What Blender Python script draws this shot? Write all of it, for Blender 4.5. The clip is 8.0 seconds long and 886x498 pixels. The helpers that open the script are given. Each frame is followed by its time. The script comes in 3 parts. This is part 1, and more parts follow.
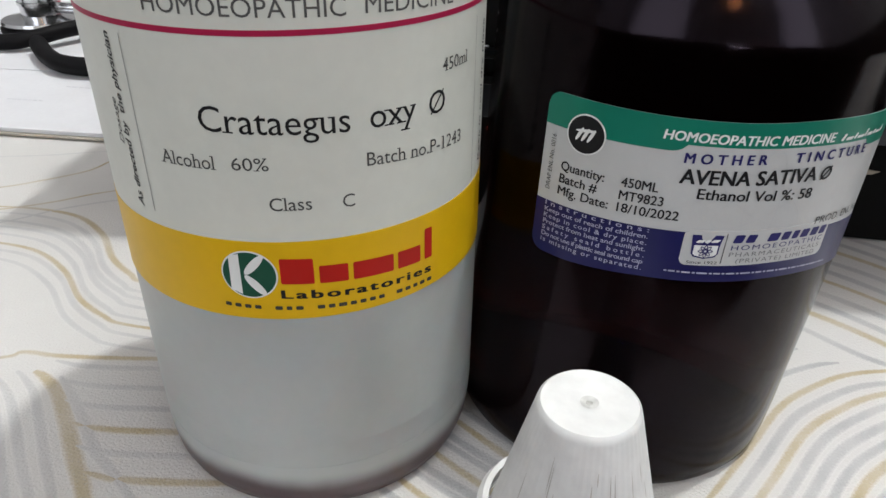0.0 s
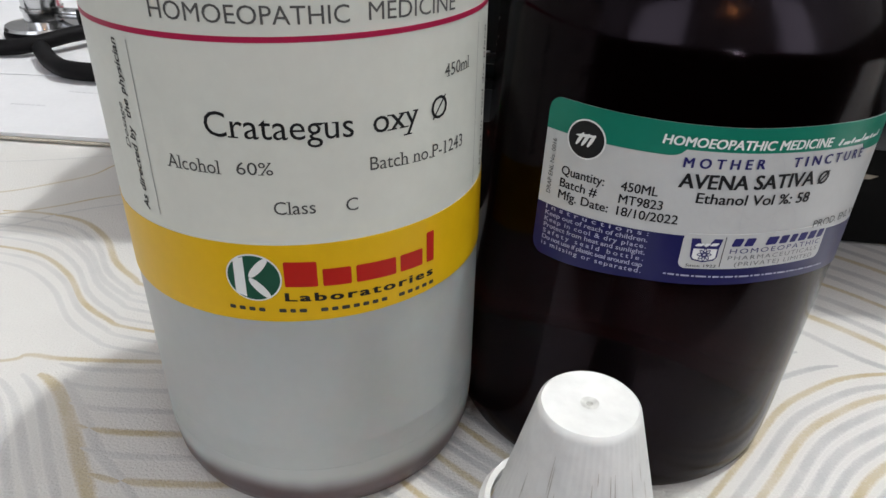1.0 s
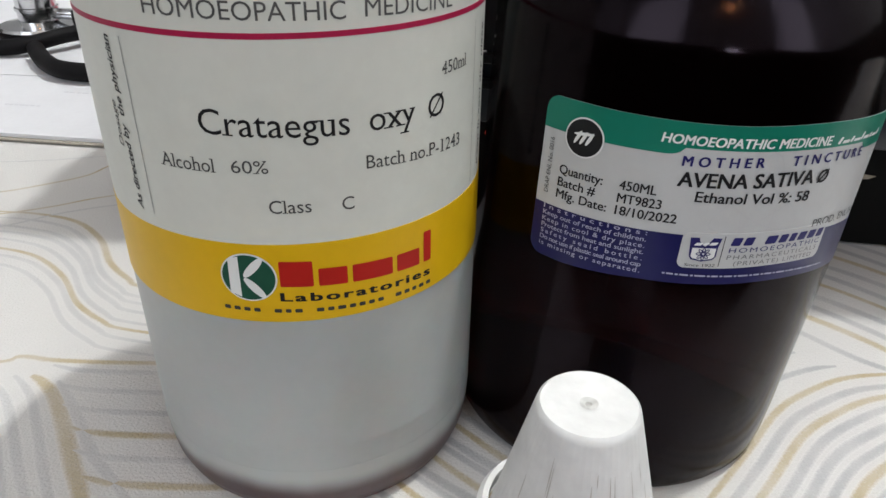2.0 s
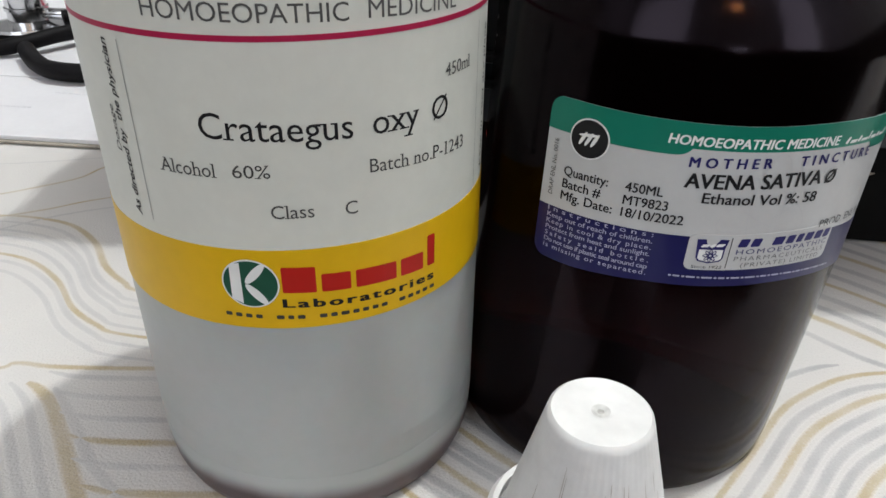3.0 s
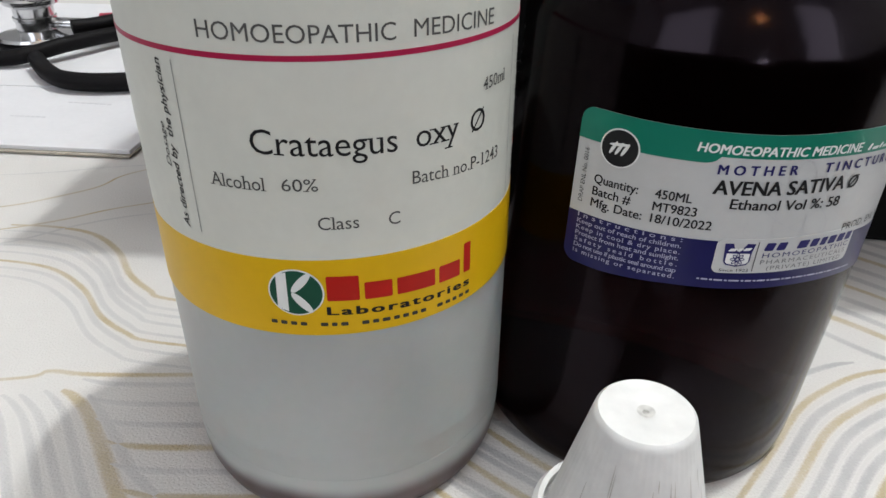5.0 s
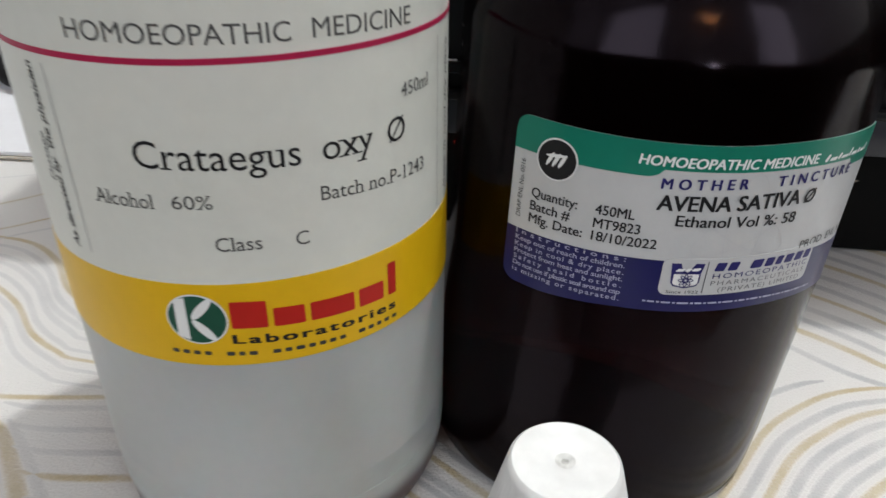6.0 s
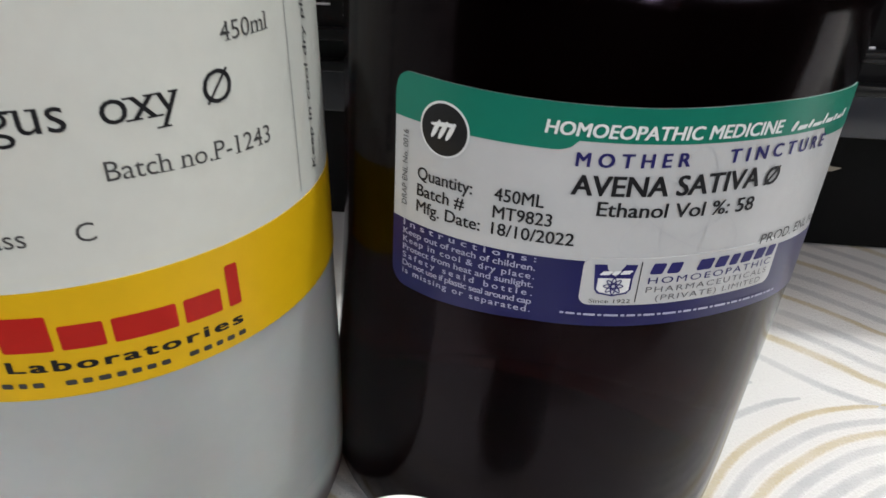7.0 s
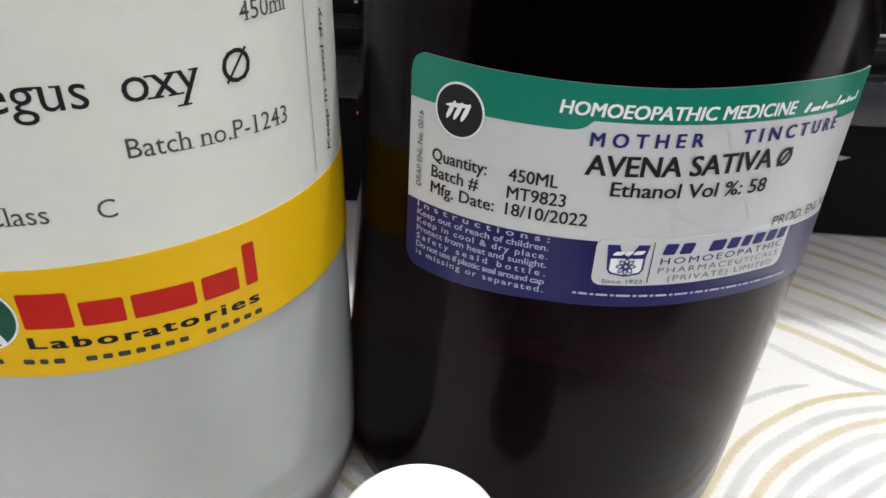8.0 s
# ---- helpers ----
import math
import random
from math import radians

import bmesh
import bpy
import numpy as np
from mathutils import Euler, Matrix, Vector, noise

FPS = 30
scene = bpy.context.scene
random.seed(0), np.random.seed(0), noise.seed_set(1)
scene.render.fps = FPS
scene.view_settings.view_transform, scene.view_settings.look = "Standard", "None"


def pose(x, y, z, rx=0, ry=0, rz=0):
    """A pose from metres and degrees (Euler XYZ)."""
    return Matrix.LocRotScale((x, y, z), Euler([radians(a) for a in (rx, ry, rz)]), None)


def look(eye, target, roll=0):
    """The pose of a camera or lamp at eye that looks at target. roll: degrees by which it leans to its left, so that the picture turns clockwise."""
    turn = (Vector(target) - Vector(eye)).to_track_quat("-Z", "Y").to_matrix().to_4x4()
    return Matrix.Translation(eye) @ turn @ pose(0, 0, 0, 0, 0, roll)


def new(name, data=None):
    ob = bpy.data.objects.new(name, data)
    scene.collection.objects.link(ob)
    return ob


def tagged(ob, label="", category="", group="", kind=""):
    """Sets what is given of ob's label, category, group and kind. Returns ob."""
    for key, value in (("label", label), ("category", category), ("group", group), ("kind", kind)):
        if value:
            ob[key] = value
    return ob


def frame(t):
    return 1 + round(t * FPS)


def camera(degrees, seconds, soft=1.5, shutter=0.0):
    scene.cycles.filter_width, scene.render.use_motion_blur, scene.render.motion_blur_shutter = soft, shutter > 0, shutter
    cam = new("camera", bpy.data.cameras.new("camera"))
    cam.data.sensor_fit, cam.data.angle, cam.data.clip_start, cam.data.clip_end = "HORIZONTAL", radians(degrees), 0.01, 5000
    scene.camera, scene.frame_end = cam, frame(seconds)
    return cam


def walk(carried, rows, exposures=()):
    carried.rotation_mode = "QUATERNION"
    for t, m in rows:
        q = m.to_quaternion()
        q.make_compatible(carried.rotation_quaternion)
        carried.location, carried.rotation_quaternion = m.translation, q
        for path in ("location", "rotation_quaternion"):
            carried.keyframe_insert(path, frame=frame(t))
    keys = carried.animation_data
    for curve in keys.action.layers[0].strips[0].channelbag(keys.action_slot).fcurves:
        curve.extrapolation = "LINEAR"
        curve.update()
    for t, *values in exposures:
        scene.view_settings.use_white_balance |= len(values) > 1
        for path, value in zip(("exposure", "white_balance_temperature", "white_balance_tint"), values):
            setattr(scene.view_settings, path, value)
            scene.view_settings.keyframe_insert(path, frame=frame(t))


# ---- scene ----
cam = camera(62.78, 8.0, soft=1.5, shutter=0.5)
# seconds, eye in metres, then yaw, pitch and roll in degrees
ROWS = [
    (0.0, 0.00000, 0.00000, 0.13132, -0.012, -30.568, 0.977),
    (0.5, -0.00026, -0.00060, 0.13169, -0.133, -30.329, 1.044),
    (1.0, -0.00025, -0.00145, 0.13189, 0.043, -30.204, 0.961),
    (1.5, -0.00015, -0.00183, 0.13247, 0.124, -30.081, 0.839),
    (1.7, -0.00040, -0.00156, 0.13160, -0.007, -30.064, 0.933),
    (2.8, -0.00034, 0.00165, 0.13048, -0.868, -30.071, 1.058),
    (3.0, -0.00243, 0.00164, 0.13100, -0.925, -30.278, 0.941),
    (3.2, -0.00149, 0.00539, 0.13137, -1.294, -31.281, 0.979),
    (3.5, -0.00364, 0.00495, 0.13302, -1.564, -30.532, 0.438),
    (3.8, -0.00839, 0.00309, 0.13240, -1.661, -30.317, 0.215),
    (4.0, -0.01009, 0.00096, 0.13287, -1.352, -30.743, 0.498),
    (4.2, -0.01035, -0.00067, 0.13439, -1.082, -30.524, 0.264),
    (5.3, -0.00937, -0.00149, 0.13401, -1.306, -30.153, 0.474),
    (5.5, -0.00827, 0.00009, 0.13308, -1.501, -30.086, 0.634),
    (5.8, -0.00162, 0.00282, 0.13461, -0.785, -30.052, 0.260),
    (6.0, 0.00276, 0.01029, 0.13151, -1.826, -30.212, 0.599),
    (6.2, 0.00324, 0.01288, 0.12977, -2.318, -30.502, 0.869),
    (6.5, 0.00858, 0.01812, 0.12673, -2.158, -29.996, 0.913),
    (6.7, 0.01589, 0.02647, 0.12320, -2.049, -30.302, 0.528),
    (7.0, 0.02182, 0.03505, 0.11692, -2.670, -30.391, 0.793),
    (7.2, 0.02248, 0.03633, 0.11599, -2.664, -30.869, 0.806),
    (7.5, 0.02171, 0.03507, 0.11565, -2.525, -30.805, 0.847),
    (8.0, 0.02043, 0.03320, 0.11577, -2.253, -30.856, 0.813),
]


def gaze(yaw, pitch, roll):
    """The turn of a camera that looks along +y, then yaws to its left, pitches up and rolls."""
    return Euler((0, 0, radians(yaw))).to_matrix().to_4x4() @ Euler((radians(90 + pitch), 0, 0)).to_matrix().to_4x4() @ Euler((0, 0, radians(roll))).to_matrix().to_4x4()


walk(cam, [(t, Matrix.Translation((x, y, z)) @ gaze(yaw, pitch, roll)) for t, x, y, z, yaw, pitch, roll in ROWS],
     exposures=[(0.0, 0.0), (5.5, 0.0), (6.5, 0.02), (7.0, 0.26), (7.5, 0.38), (8.0, 0.48)])

# ---- light: one bright ceiling lamp beyond to the right, two added windows behind for fill, a pale closed room ----
world = bpy.data.worlds.new("world")
scene.world = world
world.use_nodes = True
world.node_tree.nodes["Background"].inputs[0].default_value = (0.9, 0.93, 1.0, 1)
world.node_tree.nodes["Background"].inputs[1].default_value = 0.02
scene.view_settings.exposure = 0.0

LAMP = (0.53, 0.34, 1.98)
bulb_data = bpy.data.lights.new("lamp_light", "POINT")
bulb_data.shadow_soft_size, bulb_data.energy, bulb_data.color = 0.04, 89.0, (0.975, 1.0, 0.985)
new("lamp_light", bulb_data).location = LAMP
# fill from two unseen windows, added behind for soft front light and reflections
WINDOWS = ((-1.22, 1.40, 14.5), (1.54, 1.12, 17.0))  # middle, width, watts for each metre of width
SILL, HEAD = 0.46, 1.98
for wx, wide, watts in WINDOWS:
    day = bpy.data.lights.new("window_light", "AREA")
    day.shape, day.size, day.size_y, day.energy, day.color = "RECTANGLE", wide - 0.12, HEAD - SILL - 0.12, watts * wide, (0.86, 0.90, 0.97)
    new("window_light", day).matrix_world = look((wx, -1.515, (SILL + HEAD) / 2), (wx, 0, (SILL + HEAD) / 2))


# ---- materials ----
def mat(name, color, rough=0.5, metal=0.0, grain=0.0, grain_scale=400.0, stain=0.0, stain_scale=40.0, bump=0.0, bump_scale=800.0, **inputs):
    """A surface of one base colour with fine grain, broad stains and relief, all at real size."""
    m = bpy.data.materials.new(name)
    m.use_nodes = True
    nt = m.node_tree
    bsdf = nt.nodes["Principled BSDF"]
    bsdf.inputs["Base Color"].default_value = (*color, 1)
    bsdf.inputs["Roughness"].default_value, bsdf.inputs["Metallic"].default_value = rough, metal
    for key, value in inputs.items():
        bsdf.inputs[key.replace("_", " ")].default_value = value
    coord = nt.nodes.new("ShaderNodeTexCoord")
    last = None
    for amount, size, detail in ((grain, grain_scale, 3), (stain, stain_scale, 5)):
        if amount:
            tex = nt.nodes.new("ShaderNodeTexNoise")
            tex.inputs["Scale"].default_value, tex.inputs["Detail"].default_value = size, detail
            nt.links.new(coord.outputs["Object"], tex.inputs["Vector"])
            mix = nt.nodes.new("ShaderNodeMix")
            mix.data_type, mix.blend_type = "RGBA", "MULTIPLY"
            ramp = nt.nodes.new("ShaderNodeMapRange")
            ramp.inputs["From Min"].default_value, ramp.inputs["From Max"].default_value = 0.3, 0.7
            ramp.inputs["To Min"].default_value, ramp.inputs["To Max"].default_value = 1 - amount, 1.0
            nt.links.new(tex.outputs["Fac"], ramp.inputs["Value"])
            mix.inputs["Factor"].default_value = 1.0
            if last:
                nt.links.new(last, mix.inputs["A"])
            else:
                mix.inputs["A"].default_value = (*color, 1)
            nt.links.new(ramp.outputs["Result"], mix.inputs["B"])
            last = mix.outputs["Result"]
    if last:
        nt.links.new(last, bsdf.inputs["Base Color"])
    if bump:
        tex = nt.nodes.new("ShaderNodeTexNoise")
        tex.inputs["Scale"].default_value, tex.inputs["Detail"].default_value = bump_scale, 4
        nt.links.new(coord.outputs["Object"], tex.inputs["Vector"])
        b = nt.nodes.new("ShaderNodeBump")
        b.inputs["Strength"].default_value, b.inputs["Distance"].default_value = bump, 0.0005
        nt.links.new(tex.outputs["Fac"], b.inputs["Height"])
        nt.links.new(b.outputs["Normal"], bsdf.inputs["Normal"])
    return m


def thread(name, color):
    """Coloured weft that shows through the white weave, thinning out towards the stripe's edge ("weft")."""
    m = mat(name, (0.60, 0.588, 0.572), 0.75, bump=0.6, bump_scale=1400)
    nt = m.node_tree
    coord, attr = nt.nodes.new("ShaderNodeTexCoord"), nt.nodes.new("ShaderNodeAttribute")
    attr.attribute_name = "weft"
    tooth, patch = nt.nodes.new("ShaderNodeTexNoise"), nt.nodes.new("ShaderNodeTexNoise")
    tooth.inputs["Scale"].default_value, patch.inputs["Scale"].default_value = 1500, 60
    add, scale, mix = nt.nodes.new("ShaderNodeMath"), nt.nodes.new("ShaderNodeMapRange"), nt.nodes.new("ShaderNodeMix")
    mix.data_type = "RGBA"
    add.operation = "MULTIPLY_ADD"
    nt.links.new(coord.outputs["Object"], tooth.inputs["Vector"])
    nt.links.new(coord.outputs["Object"], patch.inputs["Vector"])
    add.inputs[1].default_value = 0.9
    nt.links.new(tooth.outputs["Fac"], add.inputs[0])
    nt.links.new(attr.outputs["Fac"], add.inputs[2])
    scale.inputs["From Min"].default_value, scale.inputs["From Max"].default_value = 0.45, 1.35
    nt.links.new(add.outputs[0], scale.inputs["Value"])
    fade = nt.nodes.new("ShaderNodeMapRange")
    fade.inputs["From Min"].default_value, fade.inputs["From Max"].default_value = 0.3, 0.7
    fade.inputs["To Min"].default_value, fade.inputs["To Max"].default_value = 0.6, 1.0
    nt.links.new(patch.outputs["Fac"], fade.inputs["Value"])
    both = nt.nodes.new("ShaderNodeMath")
    both.operation = "MULTIPLY"
    nt.links.new(scale.outputs["Result"], both.inputs[0])
    nt.links.new(fade.outputs["Result"], both.inputs[1])
    nt.links.new(both.outputs[0], mix.inputs["Factor"])
    mix.inputs["A"].default_value, mix.inputs["B"].default_value = (0.60, 0.588, 0.572, 1), (*color, 1)
    nt.links.new(mix.outputs["Result"], nt.nodes["Principled BSDF"].inputs["Base Color"])
    return m


PAPER = mat("label_paper", (0.625, 0.637, 0.585), 0.42, grain=0.03, stain=0.05, stain_scale=60, bump=0.05, Specular_IOR_Level=0.25)
YELLOW = mat("yellow_print", (0.68, 0.415, 0.006), 0.40, grain=0.03, stain=0.06, stain_scale=50, Specular_IOR_Level=0.25)
CRIMSON = mat("crimson_print", (0.36, 0.012, 0.06), 0.42, grain=0.05, Specular_IOR_Level=0.25)
RED = mat("red_print", (0.42, 0.012, 0.008), 0.42, grain=0.05, Specular_IOR_Level=0.25)
INK = mat("black_ink", (0.012, 0.012, 0.014), 0.45, grain=0.2, grain_scale=900, Specular_IOR_Level=0.25)
SOFT_INK = mat("soft_grey_ink", (0.085, 0.085, 0.083), 0.5, grain=0.35, grain_scale=1100, stain=0.3, stain_scale=250, Specular_IOR_Level=0.25)
GREY_INK = mat("grey_ink", (0.045, 0.045, 0.045), 0.5, grain=0.3, grain_scale=900, Specular_IOR_Level=0.25)
PALE_INK = mat("thin_grey_ink", (0.12, 0.12, 0.118), 0.5, grain=0.35, grain_scale=1100, stain=0.3, stain_scale=250, Specular_IOR_Level=0.25)
MID_INK = mat("worn_grey_ink", (0.16, 0.16, 0.17), 0.5, grain=0.3, grain_scale=900)
LEAF_GREEN = mat("dark_green_print", (0.012, 0.075, 0.045), 0.42, grain=0.1, Specular_IOR_Level=0.25)
WHITE_INK = mat("white_print", (0.74, 0.75, 0.74), 0.42, grain=0.04, Specular_IOR_Level=0.25)
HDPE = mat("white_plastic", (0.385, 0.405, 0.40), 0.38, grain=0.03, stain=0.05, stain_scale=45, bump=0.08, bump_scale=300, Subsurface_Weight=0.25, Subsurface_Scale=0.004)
HEEL = mat("mauve_plastic_base", (0.10, 0.066, 0.070), 0.38, grain=0.1, stain=0.3, stain_scale=70, bump=0.08, bump_scale=300, Subsurface_Weight=0.25, Subsurface_Scale=0.004)
# mauve grey low down, fading unevenly upwards into the white plastic's colour
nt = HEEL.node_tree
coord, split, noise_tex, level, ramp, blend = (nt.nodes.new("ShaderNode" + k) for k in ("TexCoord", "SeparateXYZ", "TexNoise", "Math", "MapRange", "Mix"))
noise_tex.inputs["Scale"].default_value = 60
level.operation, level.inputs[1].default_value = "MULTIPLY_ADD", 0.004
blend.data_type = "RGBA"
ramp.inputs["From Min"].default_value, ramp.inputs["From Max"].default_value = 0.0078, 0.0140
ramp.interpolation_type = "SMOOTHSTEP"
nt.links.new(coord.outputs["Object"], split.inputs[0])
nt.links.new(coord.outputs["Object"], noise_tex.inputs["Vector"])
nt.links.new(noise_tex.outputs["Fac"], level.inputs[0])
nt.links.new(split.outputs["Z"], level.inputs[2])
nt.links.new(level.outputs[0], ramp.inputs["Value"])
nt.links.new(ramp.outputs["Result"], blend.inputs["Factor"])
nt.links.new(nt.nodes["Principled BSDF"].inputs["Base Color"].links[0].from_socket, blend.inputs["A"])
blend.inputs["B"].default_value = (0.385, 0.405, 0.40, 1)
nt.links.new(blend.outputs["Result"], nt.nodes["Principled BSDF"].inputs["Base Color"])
GREEN = mat("teal_print", (0.004, 0.175, 0.115), 0.34, grain=0.04, stain=0.06, Specular_IOR_Level=0.4)
NAVY = mat("navy_print", (0.008, 0.008, 0.080), 0.30, grain=0.05, stain=0.08, Specular_IOR_Level=0.45)
GLOSS_PAPER = mat("gloss_label", (0.51, 0.518, 0.52), 0.32, grain=0.03, stain=0.05, bump=0.05, Specular_IOR_Level=0.25)
FAINT = mat("faint_print", (0.48, 0.49, 0.50), 0.36, grain=0.05, Specular_IOR_Level=0.25)
LILAC_INK = mat("pale_lilac_print", (0.40, 0.40, 0.52), 0.42, grain=0.1, Specular_IOR_Level=0.25)
NAVY_INK = mat("navy_ink", (0.02, 0.018, 0.12), 0.4, grain=0.1, Specular_IOR_Level=0.25)
AMBER = mat("amber_glass", (0.0080, 0.0010, 0.0008), 0.14, IOR=1.22, Transmission_Weight=0.92, Specular_Tint=(1.0, 0.80, 1.0, 1), bump=0.4, bump_scale=75)
# the blown glass is wavy, drawn out upwards
nt = AMBER.node_tree
stretch = nt.nodes.new("ShaderNodeMapping")
stretch.inputs["Scale"].default_value = (1, 1, 0.2)
for link in [l for l in nt.links if l.to_node.type == "TEX_NOISE"]:
    nt.links.new(link.from_socket, stretch.inputs["Vector"])
    nt.links.new(stretch.outputs["Vector"], link.to_socket)
CAP_WHITE = mat("cap_plastic", (0.705, 0.705, 0.70), 0.5, grain=0.06, stain=0.16, stain_scale=150, bump=0.15, bump_scale=500)
DIMPLE = mat("grey_dimple", (0.56, 0.55, 0.52), 0.7, grain=0.3, stain=0.5, stain_scale=900)
DIMPLE_RIM = mat("pale_dimple_rim", (0.66, 0.657, 0.64), 0.7, grain=0.3, stain=0.2, stain_scale=900)
GRIME = mat("grime", (0.46, 0.44, 0.40), 0.7, grain=0.3)
BLACK_CAP = mat("black_cap_plastic", (0.015, 0.015, 0.016), 0.4, grain=0.1)
CLOTH = mat("white_tablecloth", (0.60, 0.588, 0.572), 0.75, grain=0.05, grain_scale=1500, stain=0.05, stain_scale=25, bump=0.6, bump_scale=1400)
STRIPE_GREY = thread("grey_thread", (0.375, 0.372, 0.38))
STRIPE_PALE = thread("pale_grey_thread", (0.455, 0.45, 0.452))
STRIPE_GOLD = thread("gold_thread", (0.40, 0.325, 0.20))
SHEET = mat("writing_paper", (0.68, 0.68, 0.71), 0.6, grain=0.03, stain=0.04)
BOARD = mat("grey_board", (0.36, 0.33, 0.28), 0.8, grain=0.2)
RUBBER = mat("black_rubber", (0.006, 0.0055, 0.0065), 0.6, grain=0.15, stain=0.2, Specular_IOR_Level=0.1)
CHROME = mat("chrome", (0.62, 0.62, 0.63), 0.16, 1.0, grain=0.08)
BLACK = mat("black_gloss_plastic", (0.005, 0.005, 0.006), 0.3, grain=0.1, stain=0.2, Specular_IOR_Level=0.25)
BLACK_MATT = mat("black_matt_plastic", (0.004, 0.004, 0.004), 0.6, grain=0.2, Specular_IOR_Level=0.1)
WALL = mat("wall_paint", (0.56, 0.56, 0.56), 0.8, grain=0.04, grain_scale=60, stain=0.08, stain_scale=2, bump=0.2, bump_scale=120)
DARK_WALL = mat("dark_panelling", (0.050, 0.043, 0.038), 0.6, grain=0.2, grain_scale=60, stain=0.3, stain_scale=4)
CEIL = mat("ceiling_paint", (0.84, 0.835, 0.82), 0.85, grain=0.04, grain_scale=60, stain=0.06, stain_scale=2)
FLOOR = mat("floor_tile", (0.07, 0.055, 0.045), 0.4, grain=0.1, grain_scale=30, stain=0.2, stain_scale=3)
WOOD = mat("table_wood", (0.16, 0.08, 0.04), 0.5, grain=0.25, grain_scale=90, stain=0.3, stain_scale=9)
GREY_PRINT = mat("pale_grey_print", (0.62, 0.62, 0.655), 0.6, grain=0.1)
BEIGE = mat("beige_paper", (0.45, 0.38, 0.30), 0.7, grain=0.2)
PINK = mat("pink_plastic", (0.55, 0.05, 0.10), 0.4, grain=0.1)
PANEL = mat("blue_grey_plastic", (0.020, 0.022, 0.030), 0.32, grain=0.1, stain=0.2)
RED_GLOW = bpy.data.materials.new("red_standby_glow")
RED_GLOW.use_nodes = True
RED_GLOW.node_tree.nodes["Principled BSDF"].inputs["Emission Color"].default_value = (1, 0.03, 0.01, 1)
RED_GLOW.node_tree.nodes["Principled BSDF"].inputs["Emission Strength"].default_value = 3.0
WARM_GLOW = bpy.data.materials.new("warm_bulb")
WARM_GLOW.use_nodes = True
WARM_GLOW.node_tree.nodes["Principled BSDF"].inputs["Emission Color"].default_value = (1, 0.45, 0.12, 1)
WARM_GLOW.node_tree.nodes["Principled BSDF"].inputs["Emission Strength"].default_value = 420.0


WHITE_GLOW = bpy.data.materials.new("white_glow")
WHITE_GLOW.use_nodes = True
WHITE_GLOW.node_tree.nodes["Principled BSDF"].inputs["Emission Color"].default_value = (0.95, 0.97, 1, 1)
WHITE_GLOW.node_tree.nodes["Principled BSDF"].inputs["Emission Strength"].default_value = 2600.0


# ---- building helpers ----
def part(name, bm, material, parent=None, label="", smooth=True):
    """Links a bmesh as one mesh object, under a thing or a part where one is given."""
    me = bpy.data.meshes.new(name)
    bm.normal_update()
    bm.to_mesh(me)
    bm.free()
    me.materials.append(material)
    for p in me.polygons:
        p.use_smooth = smooth
    if smooth:
        me.set_sharp_from_angle(angle=radians(38))
    ob = new(name, me)
    if parent:
        ob.parent = parent
    if label:
        ob["label"] = label
    return ob


def empty(name, m=Matrix(), **tags):
    ob = new(name)
    ob.empty_display_size = 0.02
    ob.matrix_world = m
    return tagged(ob, **tags)


def lathe(profile, n=72, closed=True):
    """A turned shape about z from (radius, height) pairs."""
    bm = bmesh.new()
    rings = []
    for r, z in profile:
        if r < 1e-6:
            rings.append([bm.verts.new((0, 0, z))])
        else:
            rings.append([bm.verts.new((r * math.cos(2 * math.pi * i / n), r * math.sin(2 * math.pi * i / n), z)) for i in range(n)])
    for a, b in zip(rings, rings[1:]):
        for i in range(n):
            j = (i + 1) % n
            if len(a) == 1 and len(b) > 1:
                bm.faces.new((a[0], b[j], b[i]))
            elif len(b) == 1 and len(a) > 1:
                bm.faces.new((a[i], a[j], b[0]))
            elif len(a) > 1:
                bm.faces.new((a[i], a[j], b[j], b[i]))
    return bm


def arc(r0, z0, r1, z1, n=8, convex=True):
    """A quarter round between two (radius, height) points."""
    out = []
    for i in range(1, n + 1):
        a = math.pi / 2 * i / n
        if convex:
            out.append((r1 + (r0 - r1) * math.cos(a), z0 + (z1 - z0) * math.sin(a)))
        else:
            out.append((r0 + (r1 - r0) * math.sin(a), z1 + (z0 - z1) * math.cos(a)))
    return out


def box(sx, sy, sz, at=(0, 0, 0), bevel=0.0, segments=2, turn=None):
    bm = bmesh.new()
    bmesh.ops.create_cube(bm, size=1)
    bmesh.ops.scale(bm, vec=(sx, sy, sz), verts=bm.verts)
    if bevel:
        bmesh.ops.bevel(bm, geom=bm.edges[:], offset=bevel, segments=segments, affect="EDGES", profile=0.5)
    if turn:
        bmesh.ops.transform(bm, matrix=turn, verts=bm.verts)
    bmesh.ops.translate(bm, vec=at, verts=bm.verts)
    return bm


